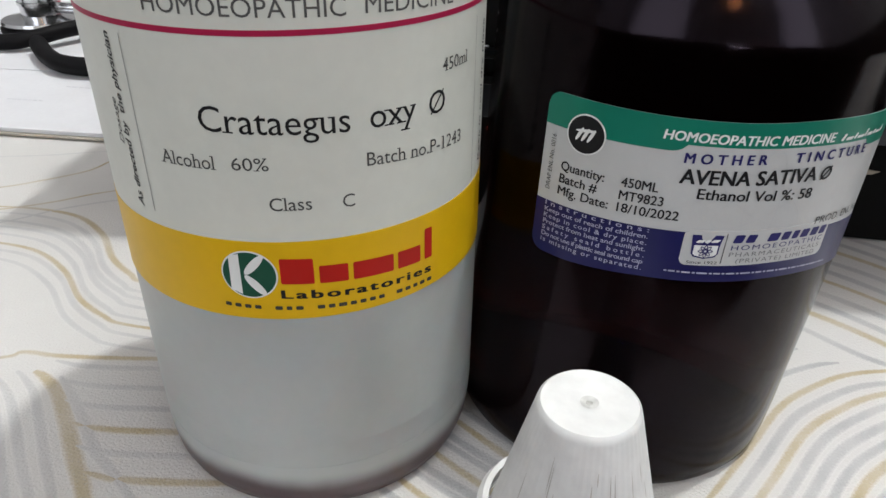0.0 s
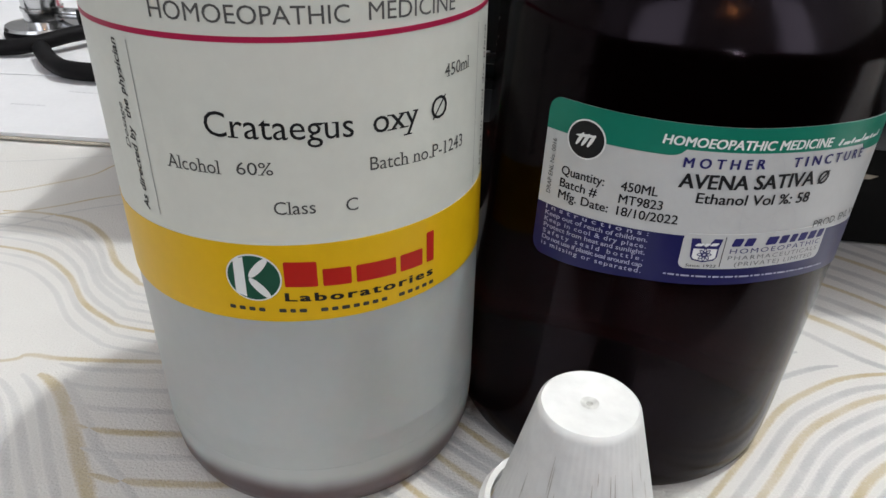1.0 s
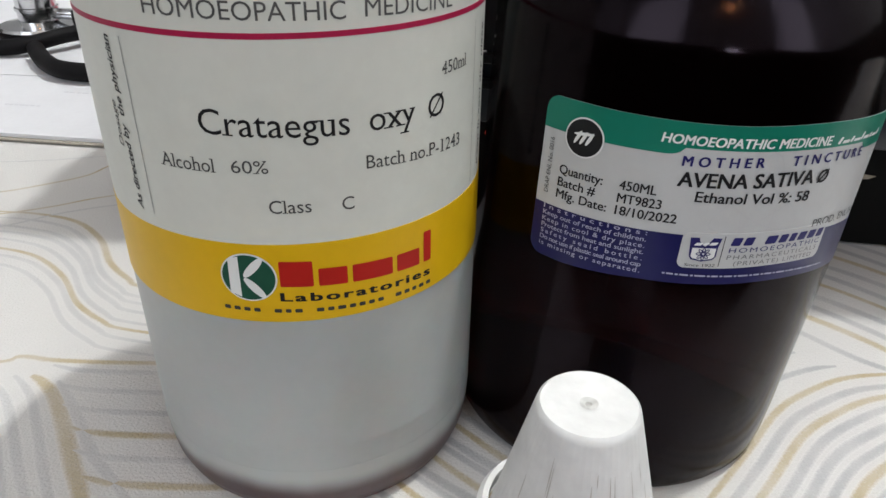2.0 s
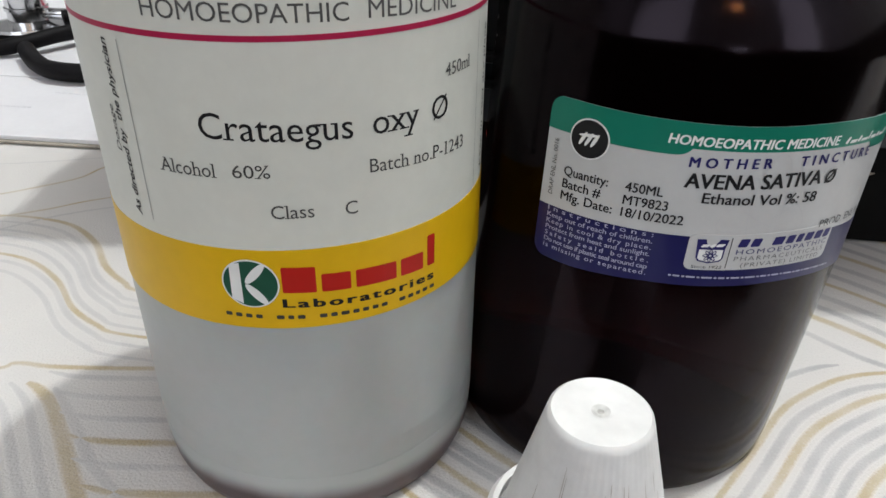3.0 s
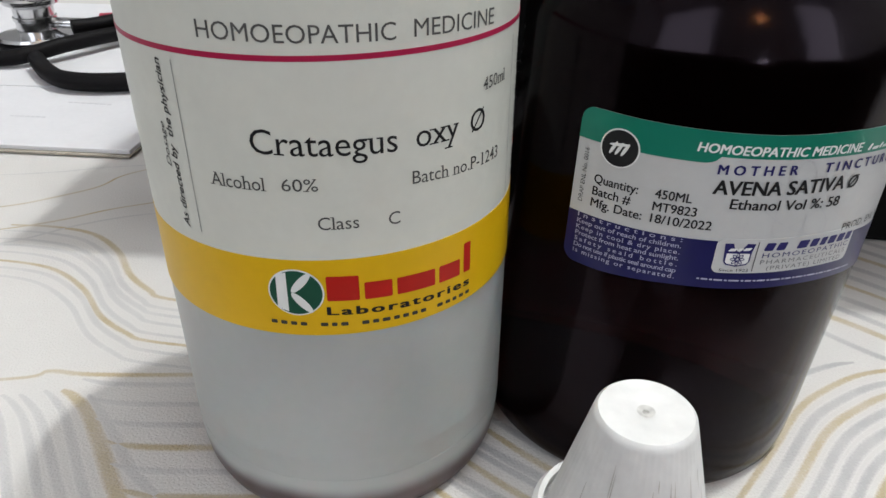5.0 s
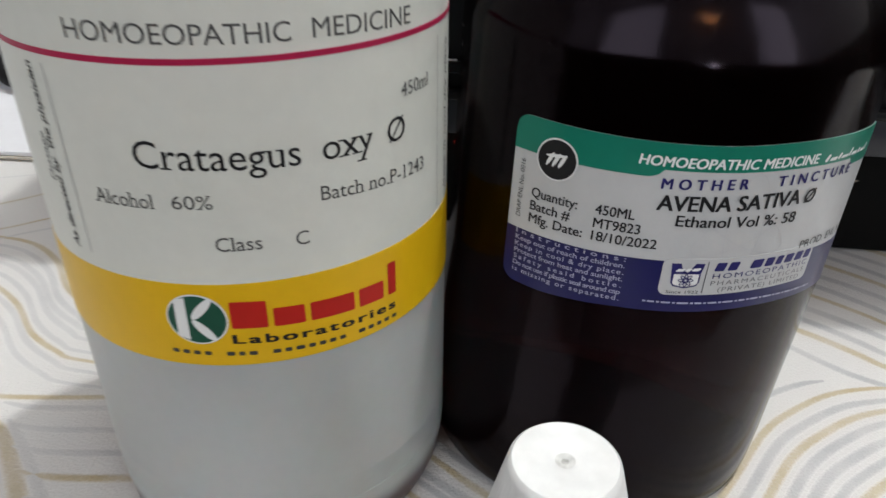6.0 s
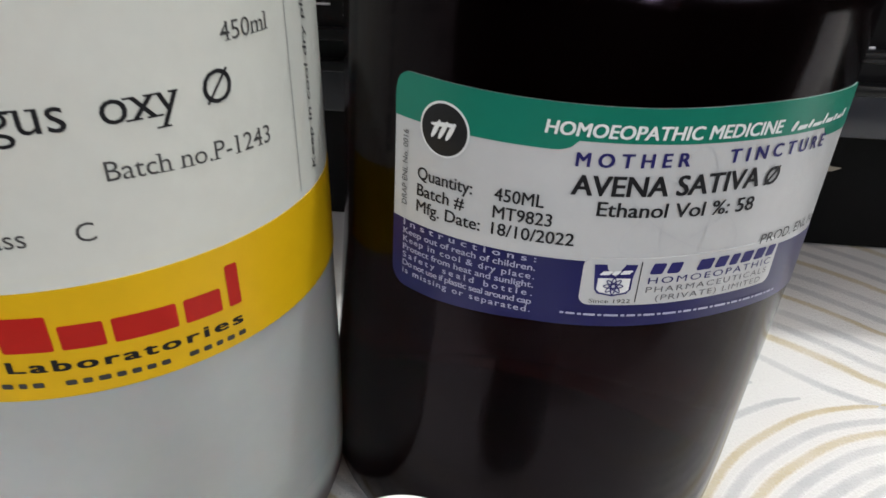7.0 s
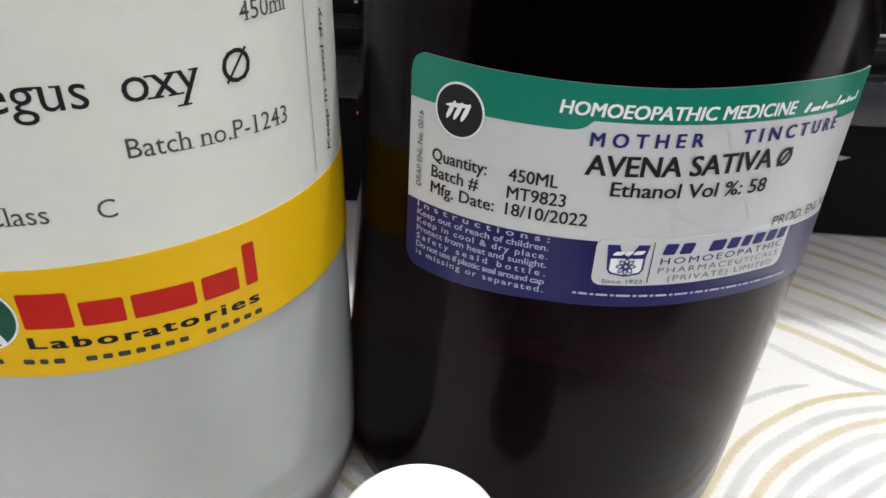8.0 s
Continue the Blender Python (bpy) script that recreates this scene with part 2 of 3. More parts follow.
def tube(path, radius, n=12, caps=True):
    """A round tube along a list of points; radius may be a list."""
    bm = bmesh.new()
    pts = [Vector(p) for p in path]
    rads = radius if isinstance(radius, (list, tuple)) else [radius] * len(pts)
    rings, up = [], None
    for i, p in enumerate(pts):
        d = (pts[min(i + 1, len(pts) - 1)] - pts[max(i - 1, 0)]).normalized()
        if up is None:
            up = d.orthogonal().normalized()
        up = (up - d * up.dot(d)).normalized()
        side = d.cross(up)
        rings.append([bm.verts.new(p + rads[i] * (math.cos(2 * math.pi * k / n) * up + math.sin(2 * math.pi * k / n) * side)) for k in range(n)])
    for a, b in zip(rings, rings[1:]):
        for k in range(n):
            bm.faces.new((a[k], a[(k + 1) % n], b[(k + 1) % n], b[k]))
    if caps:
        bm.faces.new(rings[0][::-1])
        bm.faces.new(rings[-1])
    return bm


def spline(points, n=10):
    """A smooth line through a few points."""
    p = [Vector(q) for q in points]
    p = [2 * p[0] - p[1], *p, 2 * p[-1] - p[-2]]
    out = []
    for i in range(1, len(p) - 2):
        for k in range(n):
            t = k / n
            a, b, c, d = p[i - 1 : i + 3]
            out.append(0.5 * ((2 * b) + (c - a) * t + (2 * a - 5 * b + 4 * c - d) * t * t + (3 * b - a - 3 * c + d) * t**3))
    out.append(p[-2])
    return out


# ---- label making: everything printed is laid on the round of its bottle ----
def on_round(r, deg, z):
    """A point of a bottle's wall: degrees to the right of its front, height."""
    a = radians(deg)
    return Vector((r * math.sin(a), -r * math.cos(a), z))


def bend(bm, r):
    """Bends a flat mesh (x in metres along the label, z up, y out) onto a wall of radius r."""
    for v in bm.verts:
        v.co = on_round(r - v.co.y, math.degrees(v.co.x / r), v.co.z)
    return bm


def band(r, d0, d1, low, high, thick=0.00012, step=1.5, corner=0.0):
    """A printed strip of the wall from d0 to d1 degrees; low and high are heights or functions of the degree. corner: rounding radius."""
    bm = bmesh.new()
    n = max(2, int((d1 - d0) / step))
    f_low = low if callable(low) else (lambda d: low)
    f_high = high if callable(high) else (lambda d: high)
    degs = [d0 + (d1 - d0) * i / n for i in range(n + 1)]
    if corner:
        c = math.degrees(corner / r)
        degs = sorted(set([d for d in degs if d0 + c < d < d1 - c] + [d0 + c * (1 - math.cos(a * math.pi / 12)) for a in range(7)] + [d1 - c * (1 - math.cos(a * math.pi / 12)) for a in range(7)]))
    cols = []
    for d in degs:
        lo, hi = f_low(d), f_high(d)
        if corner:
            e = max(0.0, 1 - min(d - d0, d1 - d) / c)
            cut = corner * (1 - math.sqrt(max(0.0, 1 - e * e)))
            lo, hi = lo + cut, hi - cut
        cols.append([bm.verts.new(on_round(r + k, d, z)) for z, k in ((lo, -0.00005), (lo, thick), ((lo + hi) / 2, thick), (hi, thick), (hi, -0.00005))])
    for a, b in zip(cols, cols[1:]):
        for k in range(4):
            bm.faces.new((a[k], b[k], b[k + 1], a[k + 1]))
    return bm


def flat_shape(outline, r, deg, z, tall=1.0):
    """A small flat outline (x, z in metres) laid on the wall round the given place."""
    bm = bmesh.new()
    vs = [bm.verts.new((radians(deg) * r + x, 0, z + y * tall)) for x, y in outline]
    f = bm.faces.new(vs)
    bmesh.ops.triangulate(bm, faces=[f])
    return bend(bm, r)


def oval(rx, rz, n=40, x=0.0, z=0.0, turn=0.0):
    out = []
    for i in range(n):
        a = 2 * math.pi * i / n
        p, q = rx * math.cos(a), rz * math.sin(a)
        out.append((x + p * math.cos(turn) - q * math.sin(turn), z + p * math.sin(turn) + q * math.cos(turn)))
    return out


def disc(r, deg, z, rx, rz, turn=0.0):
    """An oval printed on the wall, fine enough to follow its round."""
    bm = bmesh.new()
    x0 = radians(deg) * r
    rings = [[bm.verts.new((x0, 0, z))]] + [[bm.verts.new((x0 + x * k, 0, z + y * k)) for x, y in oval(rx, rz, turn=turn)] for k in (0.35, 0.7, 1.0)]
    for a, b in zip(rings, rings[1:]):
        for i in range(40):
            j = (i + 1) % 40
            bm.faces.new((a[0], b[i], b[j]) if len(a) == 1 else (a[i], b[i], b[j], a[j]))
    return bend(bm, r)


def lettering_mesh(text, shear=0.0, spacing=1.0):
    cu = bpy.data.curves.new("lettering", "FONT")
    cu.body, cu.size, cu.shear, cu.space_character, cu.resolution_u = text, 1.0, shear, spacing, 3
    ob = bpy.data.objects.new("lettering", cu)
    me = bpy.data.meshes.new_from_object(ob)
    bpy.data.objects.remove(ob)
    return me


CAP_HEIGHT = max(v.co.y for v in lettering_mesh("H").vertices)


def add_serifs(bm, reach=0.10, thick=0.040):
    """Gives every stem's flat end a thin cross stroke."""
    bmesh.ops.remove_doubles(bm, verts=bm.verts, dist=1e-5)
    ends = []
    for e in bm.edges:
        a, b = e.verts
        if not e.is_boundary or abs(a.co.y - b.co.y) > 0.02 or not 0.03 < abs(a.co.x - b.co.x) < 0.19:
            continue
        tall = []
        for v in e.verts:
            for f in v.link_edges:
                if f is not e and f.is_boundary:
                    tall.append(f.other_vert(v).co.y - v.co.y)
        if len(tall) == 2 and tall[0] * tall[1] > 0 and min(abs(t) for t in tall) > 0.12:
            ends.append((min(a.co.x, b.co.x), max(a.co.x, b.co.x), (a.co.y + b.co.y) / 2, 1 if tall[0] > 0 else -1))
    for x0, x1, y, way in ends:
        far = reach if way > 0 else 0.0
        bm.faces.new([bm.verts.new((x, y + h * way, 0)) for x, h in ((x0 - reach, 0), (x1 + far, 0), (x1 + far * 0.9, thick), (x0 - reach * 0.9, thick))])


def lettering(text, r, d0, d1, z, cap, bold=0.0, serif=False, shear=0.0, spacing=1.0, slope=0.0, upright=False):
    """Words on the wall, their baseline at z, from d0 to d1 degrees; slope: rise along the line. upright: reading upwards, from height d0 to d1 at the degree z."""
    me = lettering_mesh(text, shear, spacing)
    bm = bmesh.new()
    if serif:
        bm.from_mesh(me)
        add_serifs(bm)
        bm.to_mesh(me)
        bm.clear()
    shifts = ((0, 0),) if not bold else ((-bold, -bold / 2), (0, 0), (bold, bold / 2), (-bold, bold / 2), (bold, -bold / 2))
    for n, (dx, dy) in enumerate(shifts):
        start = len(bm.verts)
        bm.from_mesh(me)
        bm.verts.ensure_lookup_table()
        for v in bm.verts[start:]:
            v.co.x, v.co.y, v.co.z = v.co.x + dx, v.co.y + dy, 0.000004 * n
    bpy.data.meshes.remove(me)
    xs = [v.co.x for v in bm.verts]
    x0, wide = min(xs), max(xs) - min(xs)
    k = cap / CAP_HEIGHT
    for v in bm.verts:
        u, h, out = (v.co.x - x0) / wide, v.co.y * k, -v.co.z
        if upright:
            v.co = (radians(z) * r - h, out, d0 + (d1 - d0) * u)
        else:
            x = radians(d0 + (d1 - d0) * u) * r
            v.co = (x, out, z + h + slope * u)
    return bend(bm, r)


def bars(name, ink, under, r, d0, d1, z, high, widths, slope=0.0, lean=0.0):
    """A row of plain bars in place of words, each a part of its own; widths alternate bar and gap, high may differ from bar to bar."""
    total, at = sum(widths), 0.0
    highs = high if isinstance(high, (list, tuple)) else [high] * len(widths)
    for i, w in enumerate(widths):
        if i % 2 == 0:
            bm = bmesh.new()
            h = highs[i // 2]
            n = max(4, int(w / total * (d1 - d0) / 1.5))
            cut = min(0.25 * h, 0.00025)
            cols = []
            e = min(0.45, math.degrees(cut / r) * total / (d1 - d0) / w)
            spots = [0.0, e * 0.35] + [e + (1 - 2 * e) * k / n for k in range(n + 1)] + [1 - e * 0.35, 1.0]
            for k, spot in enumerate(spots):
                q = (at + w * spot) / total
                d, rise = d0 + (d1 - d0) * q, slope * q
                c = cut * (1.0 if k in (0, len(spots) - 1) else 0.3 if k in (1, len(spots) - 2) else 0.0)
                tip = math.degrees(lean * h / r)
                cols.append((bm.verts.new(on_round(r, d, z + rise + c)), bm.verts.new(on_round(r, d + tip, z + rise + h - c))))
            for (p, q1), (s1, t1) in zip(cols, cols[1:]):
                bm.faces.new((p, s1, t1, q1))
            part(name, bm, ink, under)
        at += w


# ---- the room that closes the place ----
def slab(name, sx, sy, sz, at, material, label):
    ob = part(name, box(sx, sy, sz, at), material, smooth=False)
    return tagged(ob, label=label, category=name.split("_")[0], kind="structure")


slab("floor", 4.4, 4.4, 0.1, (0, 0.6, -0.80), FLOOR, "dull brown tiled floor of the room")
slab("wall_north", 4.4, 0.1, 2.9, (0, 2.75, 0.70), WALL, "plain pale painted room wall")
south = bmesh.new()
edges = [-2.21] + [e for wx, wide, _ in WINDOWS for e in (wx - wide / 2, wx + wide / 2)] + [2.21]
for k, (a, b) in enumerate(zip(edges, edges[1:])):
    for low, high in ((-0.75, SILL), (HEAD, 2.15)) if k % 2 else ((-0.75, 2.15),):
        bmesh.ops.create_cube(south, size=1, matrix=Matrix.Translation(((a + b) / 2, -1.55, (low + high) / 2)) @ Matrix.Diagonal((b - a, 0.1, high - low, 1)))
tagged(part("wall_south", south, WALL, smooth=False), label="plain pale painted room wall with two added window openings", category="wall", kind="structure")
# frames of the added, unseen windows round the fill lamps
for k, (wx, wide, _) in enumerate(WINDOWS):
    win = empty("window_%d" % (k + 1), pose(wx, -1.55, (SILL + HEAD) / 2), label="white framed window, unseen, added for fill light and reflections", category="window", kind="structure")
    half, tall = wide / 2, HEAD - SILL
    for sx, sz, x, z in ((wide, 0.04, 0, tall / 2 - 0.02), (wide, 0.04, 0, 0.02 - tall / 2), (0.04, tall - 0.08, 0.02 - half, 0), (0.04, tall - 0.08, half - 0.02, 0)):
        part("window_frame", box(sx, 0.05, sz, (x, -0.02, z), 0.003), CEIL, win)
slab("wall_east", 0.1, 4.2, 2.9, (2.15, 0.6, 0.70), WALL, "plain pale painted room wall")
slab("wall_west", 0.1, 4.2, 2.9, (-2.15, 0.6, 0.70), WALL, "plain pale painted room wall")
# unseen dark panelling, added so that the upright glass mirrors something dark
for sx, sy, x, y in ((4.16, 0.02, 0, -1.489), (0.02, 4.10, 2.089, 0.6), (0.02, 4.10, -2.089, 0.6)):
    slab("wainscot", sx, sy, 1.19, (x, y, -0.154), DARK_WALL, "dark brown wall panelling up to the sill, unseen, added to darken reflections")
tagged(part("ceiling", box(4.4, 4.4, 0.1, (0, 0.6, 2.20)), CEIL, smooth=False), label="plain white painted ceiling", category="ceiling", kind="structure")

lamp = empty("ceiling_lamp", pose(LAMP[0], LAMP[1], 2.15), label="bare white bulb in a ceiling socket, switched on", category="lamp")
part("socket", lathe([(0, 0), (0.05, 0), (0.05, -0.015), (0.022, -0.03), (0.020, -0.085), (0.016, -0.09), (0, -0.09)], 40), CEIL, lamp)

sconce = empty("wall_lamp", pose(0.24, -1.5, 1.40), label="small warm wall lamp between the windows, switched on", category="lamp")
part("bracket", box(0.05, 0.02, 0.10, (0, 0.01, -0.06), 0.004), BLACK_CAP, sconce)
part("bulb", lathe([(0, -0.028), (0.006, -0.025), (0.010, -0.006), (0.009, 0.014), (0.004, 0.040), (0, 0.055)], 24), WARM_GLOW, sconce).location = (0, 0.05, 0)

# unseen bright bead, added only for a white highlight on the amber glass
glint = empty("night_light", pose(0.24, -1.478, 0.36), label="tiny white glowing bead added on the wall to spark in the glass", category="lamp")
part("plug", box(0.04, 0.02, 0.06, (0, 0.01, 0), 0.004), CEIL, glint)
part("glow", lathe([(0, -0.006), (0.005, -0.004), (0.006, 0.0), (0.005, 0.004), (0, 0.006)], 20), WHITE_GLOW, glint).location = (0, 0.033, 0)

# ---- the table and its cloth ----
TABLE = (0.10, 0.552)
table = empty("table", pose(TABLE[0], TABLE[1], -0.75), label="dark wooden table covered by a white cloth", category="table")
part("tabletop", box(1.5, 1.0, 0.03, (0, 0, 0.7315), 0.004), WOOD, table)
for sx in (-0.68, 0.68):
    for sy in (-0.43, 0.43):
        part("leg", box(0.06, 0.06, 0.716, (sx, sy, 0.358), 0.004), WOOD, table)


def cloth_height(x, y):
    return 0.0008 * math.sin(9 * x + 2.0) * math.sin(7 * y + 1.0) * min(1.0, max(0.0, (math.hypot(x, y - 0.13) - 0.16) / 0.2))


def cloth_mesh():
    bm = bmesh.new()
    nx, ny = 76, 56
    grid = [[None] * (ny + 1) for _ in range(nx + 1)]
    x0, x1, y0, y1 = TABLE[0] - 0.78, TABLE[0] + 0.78, TABLE[1] - 0.53, TABLE[1] + 0.53
    for i in range(nx + 1):
        for j in range(ny + 1):
            x, y = x0 + (x1 - x0) * i / nx, y0 + (y1 - y0) * j / ny
            over = max(abs(x - TABLE[0]) - 0.755, abs(y - TABLE[1]) - 0.505, 0)
            z = cloth_height(x, y) - (0.2 if over > 0 else 0)
            grid[i][j] = bm.verts.new((x, y, z))
    for i in range(nx):
        for j in range(ny):
            bm.faces.new((grid[i][j], grid[i + 1][j], grid[i + 1][j + 1], grid[i][j + 1]))
    return bm


cloth = part("tablecloth", cloth_mesh(), CLOTH)
tagged(cloth, label="white tablecloth woven with wavy grey and gold stripes", category="tablecloth")

# ---- white plastic bottle ----
WHITE_AT = (-0.0304, 0.1451)
RW = 0.038
white = empty("plastic_bottle", pose(*WHITE_AT, 0.0), label="white plastic medicine bottle with yellow banded paper label", category="bottle")
profile = [(0.0300, 0.0035), (0.0340, 0.0012), (0.0358, 0.0022), (0.0368, 0.0050), (0.0374, 0.009), (0.0377, 0.014), (0.0377, 0.0195), (0.03776, 0.0200), (0.0377, 0.0206), (0.0378, 0.05), (0.0378, 0.122)]
profile += arc(0.0378, 0.122, 0.0165, 0.142, 12) + [(0.0155, 0.146), (0.0155, 0.150)]
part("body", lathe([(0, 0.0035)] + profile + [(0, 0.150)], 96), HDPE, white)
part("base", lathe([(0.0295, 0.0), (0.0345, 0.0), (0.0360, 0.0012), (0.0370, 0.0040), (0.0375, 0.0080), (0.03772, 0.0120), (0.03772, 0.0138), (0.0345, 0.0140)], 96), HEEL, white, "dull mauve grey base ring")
part("screw_cap", lathe([(0, 0.1465), (0.0185, 0.1465), (0.0188, 0.148), (0.0186, 0.166), (0.0172, 0.168), (0, 0.168)], 64), CAP_WHITE, white)
label_w = part("label", band(RW - 0.0001, -75, 97, 0.0528, 0.1185, 0.0001), PAPER, white, "off-white printed paper label")
R1, R2, R3 = RW + 0.00008, RW + 0.00016, RW + 0.00024
part("yellow_band", band(R1 - 0.0001, -75, 97, 0.0527, 0.0688, 0.0001), YELLOW, label_w, "golden yellow printed band")
part("red_line", band(R1 - 0.0001, -75, 97, 0.1036, 0.1045, 0.0001), CRIMSON, label_w, "thin crimson printed line")


def word(text, *args, ink=INK, under=label_w, **kw):
    return part("lettering", lettering(text, *args, **kw), ink, under)


word("HOMOEOPATHIC", R1, -22.6, 24.0, 0.1066, 0.0027, ink=PALE_INK, slope=-0.0005)
word("MEDICINE", R1, 28.6, 55.6, 0.1062, 0.0027, ink=PALE_INK, slope=-0.0007)
word("450ml", R1, 51.7, 64.0, 0.0945, 0.0022, ink=SOFT_INK, serif=True)
word("Crataegus", R1, -12.6, 23.6, 0.0886, 0.0042, slope=-0.0007, serif=True)
word("oxy", R1, 28.7, 42.0, 0.0879, 0.0042, slope=-0.0002, serif=True)
word("\u00d8", R1, 46.6, 52.8, 0.0876, 0.0040)
word("Alcohol", R1, -25.7, -9.9, 0.0819, 0.0024, ink=SOFT_INK, serif=True)
word("60%", R1, -5.9, 3.2, 0.0821, 0.0022, ink=SOFT_INK, serif=True)
word("Batch no.P-1243", R1, 27.5, 61.0, 0.0814, 0.0024, ink=SOFT_INK, slope=-0.0013, serif=True)
word("Class", R1, 2.3, 12.8, 0.0748, 0.0024, ink=SOFT_INK, serif=True)
word("C", R1, 20.6, 23.8, 0.0745, 0.0024, ink=SOFT_INK, serif=True)
word("As directed by  the physician", R1, 0.0715, 0.1022, -36.6, 0.0015, ink=INK, shear=0.2, upright=True, bold=0.02)
word("Dosage", R1, 0.0828, 0.0910, -39.8, 0.0013, ink=GREY_INK, shear=0.2, upright=True)
part("rule", band(R1 - 0.0001, -32.3, -32.1, 0.0715, 0.1023, 0.0001), MID_INK, label_w)
word("Keep in cool dry place", R1, 0.0715, 0.1000, 79.0, 0.0014, ink=GREY_INK, shear=0.2, upright=True, bold=0.01)
part("rule", band(R1 - 0.0001, 70.0, 70.2, 0.0700, 0.1015, 0.0001), MID_INK, label_w)
# maker's mark and name as plain shapes
part("emblem_rim", disc(R2, -5.3, 0.0621, 0.0051, 0.0049), WHITE_INK, label_w)
part("emblem_oval", disc(R2 + 0.00006, -5.3, 0.0621, 0.0048, 0.0046), LEAF_GREEN, label_w)
part("emblem_bar", flat_shape([(-0.0036, -0.0033), (-0.0016, -0.0041), (-0.0015, 0.0042), (-0.0034, 0.0037)], R3, -5.3, 0.0621), WHITE_INK, label_w)
for turn, z in ((0.85, 0.0642), (-0.85, 0.0600)):
    part("emblem_leaf", flat_shape(oval(0.0027, 0.0008, 20, 0.0010, 0.0, turn), R3, -5.3, z), WHITE_INK, label_w)
bars("name_bar", RED, label_w, R2, 3.0, 47.8, 0.0603, [0.0052, 0.0036, 0.0036, 0.0036, 0.0065], [8.6, 1.4, 7.6, 1.4, 11.6, 1.4, 7.6, 1.6, 2.8], slope=-0.0011)
word("Laboratories", R2, 2.6, 47.5, 0.0573, 0.0017, bold=0.035, spacing=1.25, slope=-0.0013)
bars("address_bar", GREY_INK, label_w, R2, -13.2, 47.7, 0.0551, 0.0008, [1.4, 0.8, 1.4, 0.8, 1.4, 0.8, 1.4, 3.0, 1.6, 0.8, 1.2, 0.8, 1.6, 3.0, 1.6, 0.8, 1.4, 0.8, 1.8, 0.8, 1.4, 0.8, 1.4, 0.8, 1.4, 0.8, 1.4, 3.0, 1.6, 0.8, 1.4, 0.8, 1.2, 0.8, 1.4, 0.8, 1.4], slope=-0.0012)

# ---- amber glass bottle, leaning slightly ----
AMBER_AT = (0.0477, 0.1575)
RA = 0.0414
amber = empty("glass_bottle", Matrix.Translation((*AMBER_AT, -0.0004)) @ Euler((radians(-0.84), radians(2.8), 0)).to_matrix().to_4x4(), label="dark amber glass medicine bottle with teal and navy label", category="bottle")
glass = [(0.0, 0.004), (0.024, 0.0035), (0.0350, 0.0008), (0.0380, 0.0000), (0.0398, 0.0006), (0.0407, 0.0024), (0.0411, 0.0060), (0.0413, 0.014), (0.0413, 0.030), (RA, 0.044), (RA, 0.052), (RA, 0.060), (RA, 0.0985)]
r, z = glass[-1]
for i in range(1, 60):
    along = 0.0008 * i
    slope = 15 * min(1, along / 0.0028) + 48 * max(0, along - 0.0028) / 0.030
    r, z = r - 0.0008 * math.sin(radians(slope)), z + 0.0008 * math.cos(radians(slope))
    if r < 0.0185:
        break
    glass.append((r, z))
NECK = z
glass += [(0.0168, NECK + 0.002), (0.0160, NECK + 0.005), (0.0160, 0.1445), (0.0175, 0.1455), (0.0175, 0.147), (0.0, 0.147)]
body = lathe(glass, 128)
for v in body.verts:  # the lower half is blown a little askew
    v.co.x -= 0.050 * max(0.0, 0.052 - v.co.z)
    v.co.y -= 0.024 * max(0.0, 0.052 - v.co.z)
part("body", body, AMBER, amber, "dark amber glass")
part("screw_cap", lathe([(0, 0.1475), (0.0190, 0.1475), (0.0192, 0.149), (0.0190, 0.170), (0.0175, 0.172), (0, 0.172)], 64), BLACK_CAP, amber)
A0 = RA + 0.00006
A1, A2, A3 = RA + 0.00024, RA + 0.00032, RA + 0.00040


def label_low(d):
    return 0.0558 - 0.0010 * min(1.0, max(0.0, (-d - 18) / 20))


def label_high(d):
    return 0.0875 + 0.0006 * min(1.0, max(0.0, -d / 42))


def teal_low(d):
    """The teal band's lower edge: it hangs deeper at both ends, round a white tab with soft corners."""
    tab = 0.0831 - 0.0005 * (d + 13) / 52
    if d < -13:
        return 0.0817 + (tab - 0.0817) * (1 - math.sqrt(max(0.0, 1 - max(0.0, (d + 17.0) / 4.0) ** 2)))
    return tab - 0.0013 * min(1.0, max(0.0, d - 39.0) / 1.4)


def teal_high(d):
    """The label's upper edge with its rounded corners."""
    e = max(0.0, 1 - radians(min(d + 50.2, 60.0 - d)) * RA / 0.0028)
    return label_high(d) - 0.0028 * (1 - math.sqrt(max(0.0, 1 - e * e)))


label_a = part("label", band(A0, -50.2, 60.0, label_low, label_high, 0.0001, corner=0.0028), GLOSS_PAPER, amber, "glossy white label with teal and navy bands")
part("teal_band", band(A1 - 0.0001, -50.2, 60.0, teal_low, teal_high, 0.0001, step=0.5), GREEN, label_a, "teal printed band")
part("navy_band", band(A1 - 0.0001, -50.2, -8.5, lambda d: label_low(d) + 0.0040, 0.0662, 0.0001), NAVY, label_a, "navy printed band")
part("navy_band", band(A1 - 0.0001, -50.2, 60.0, label_low, lambda d: label_low(d) + 0.0068, 0.0001, corner=0.0028), NAVY, label_a)
part("navy_band", band(A1 - 0.0001, 33.0, 60.0, 0.0585, lambda d: 0.0655 - 0.0004 * (d - 33) / 20, 0.0001), NAVY, label_a)


def word_a(text, *args, ink=INK, **kw):
    return part("lettering", lettering(text, *args, **kw), ink, label_a)


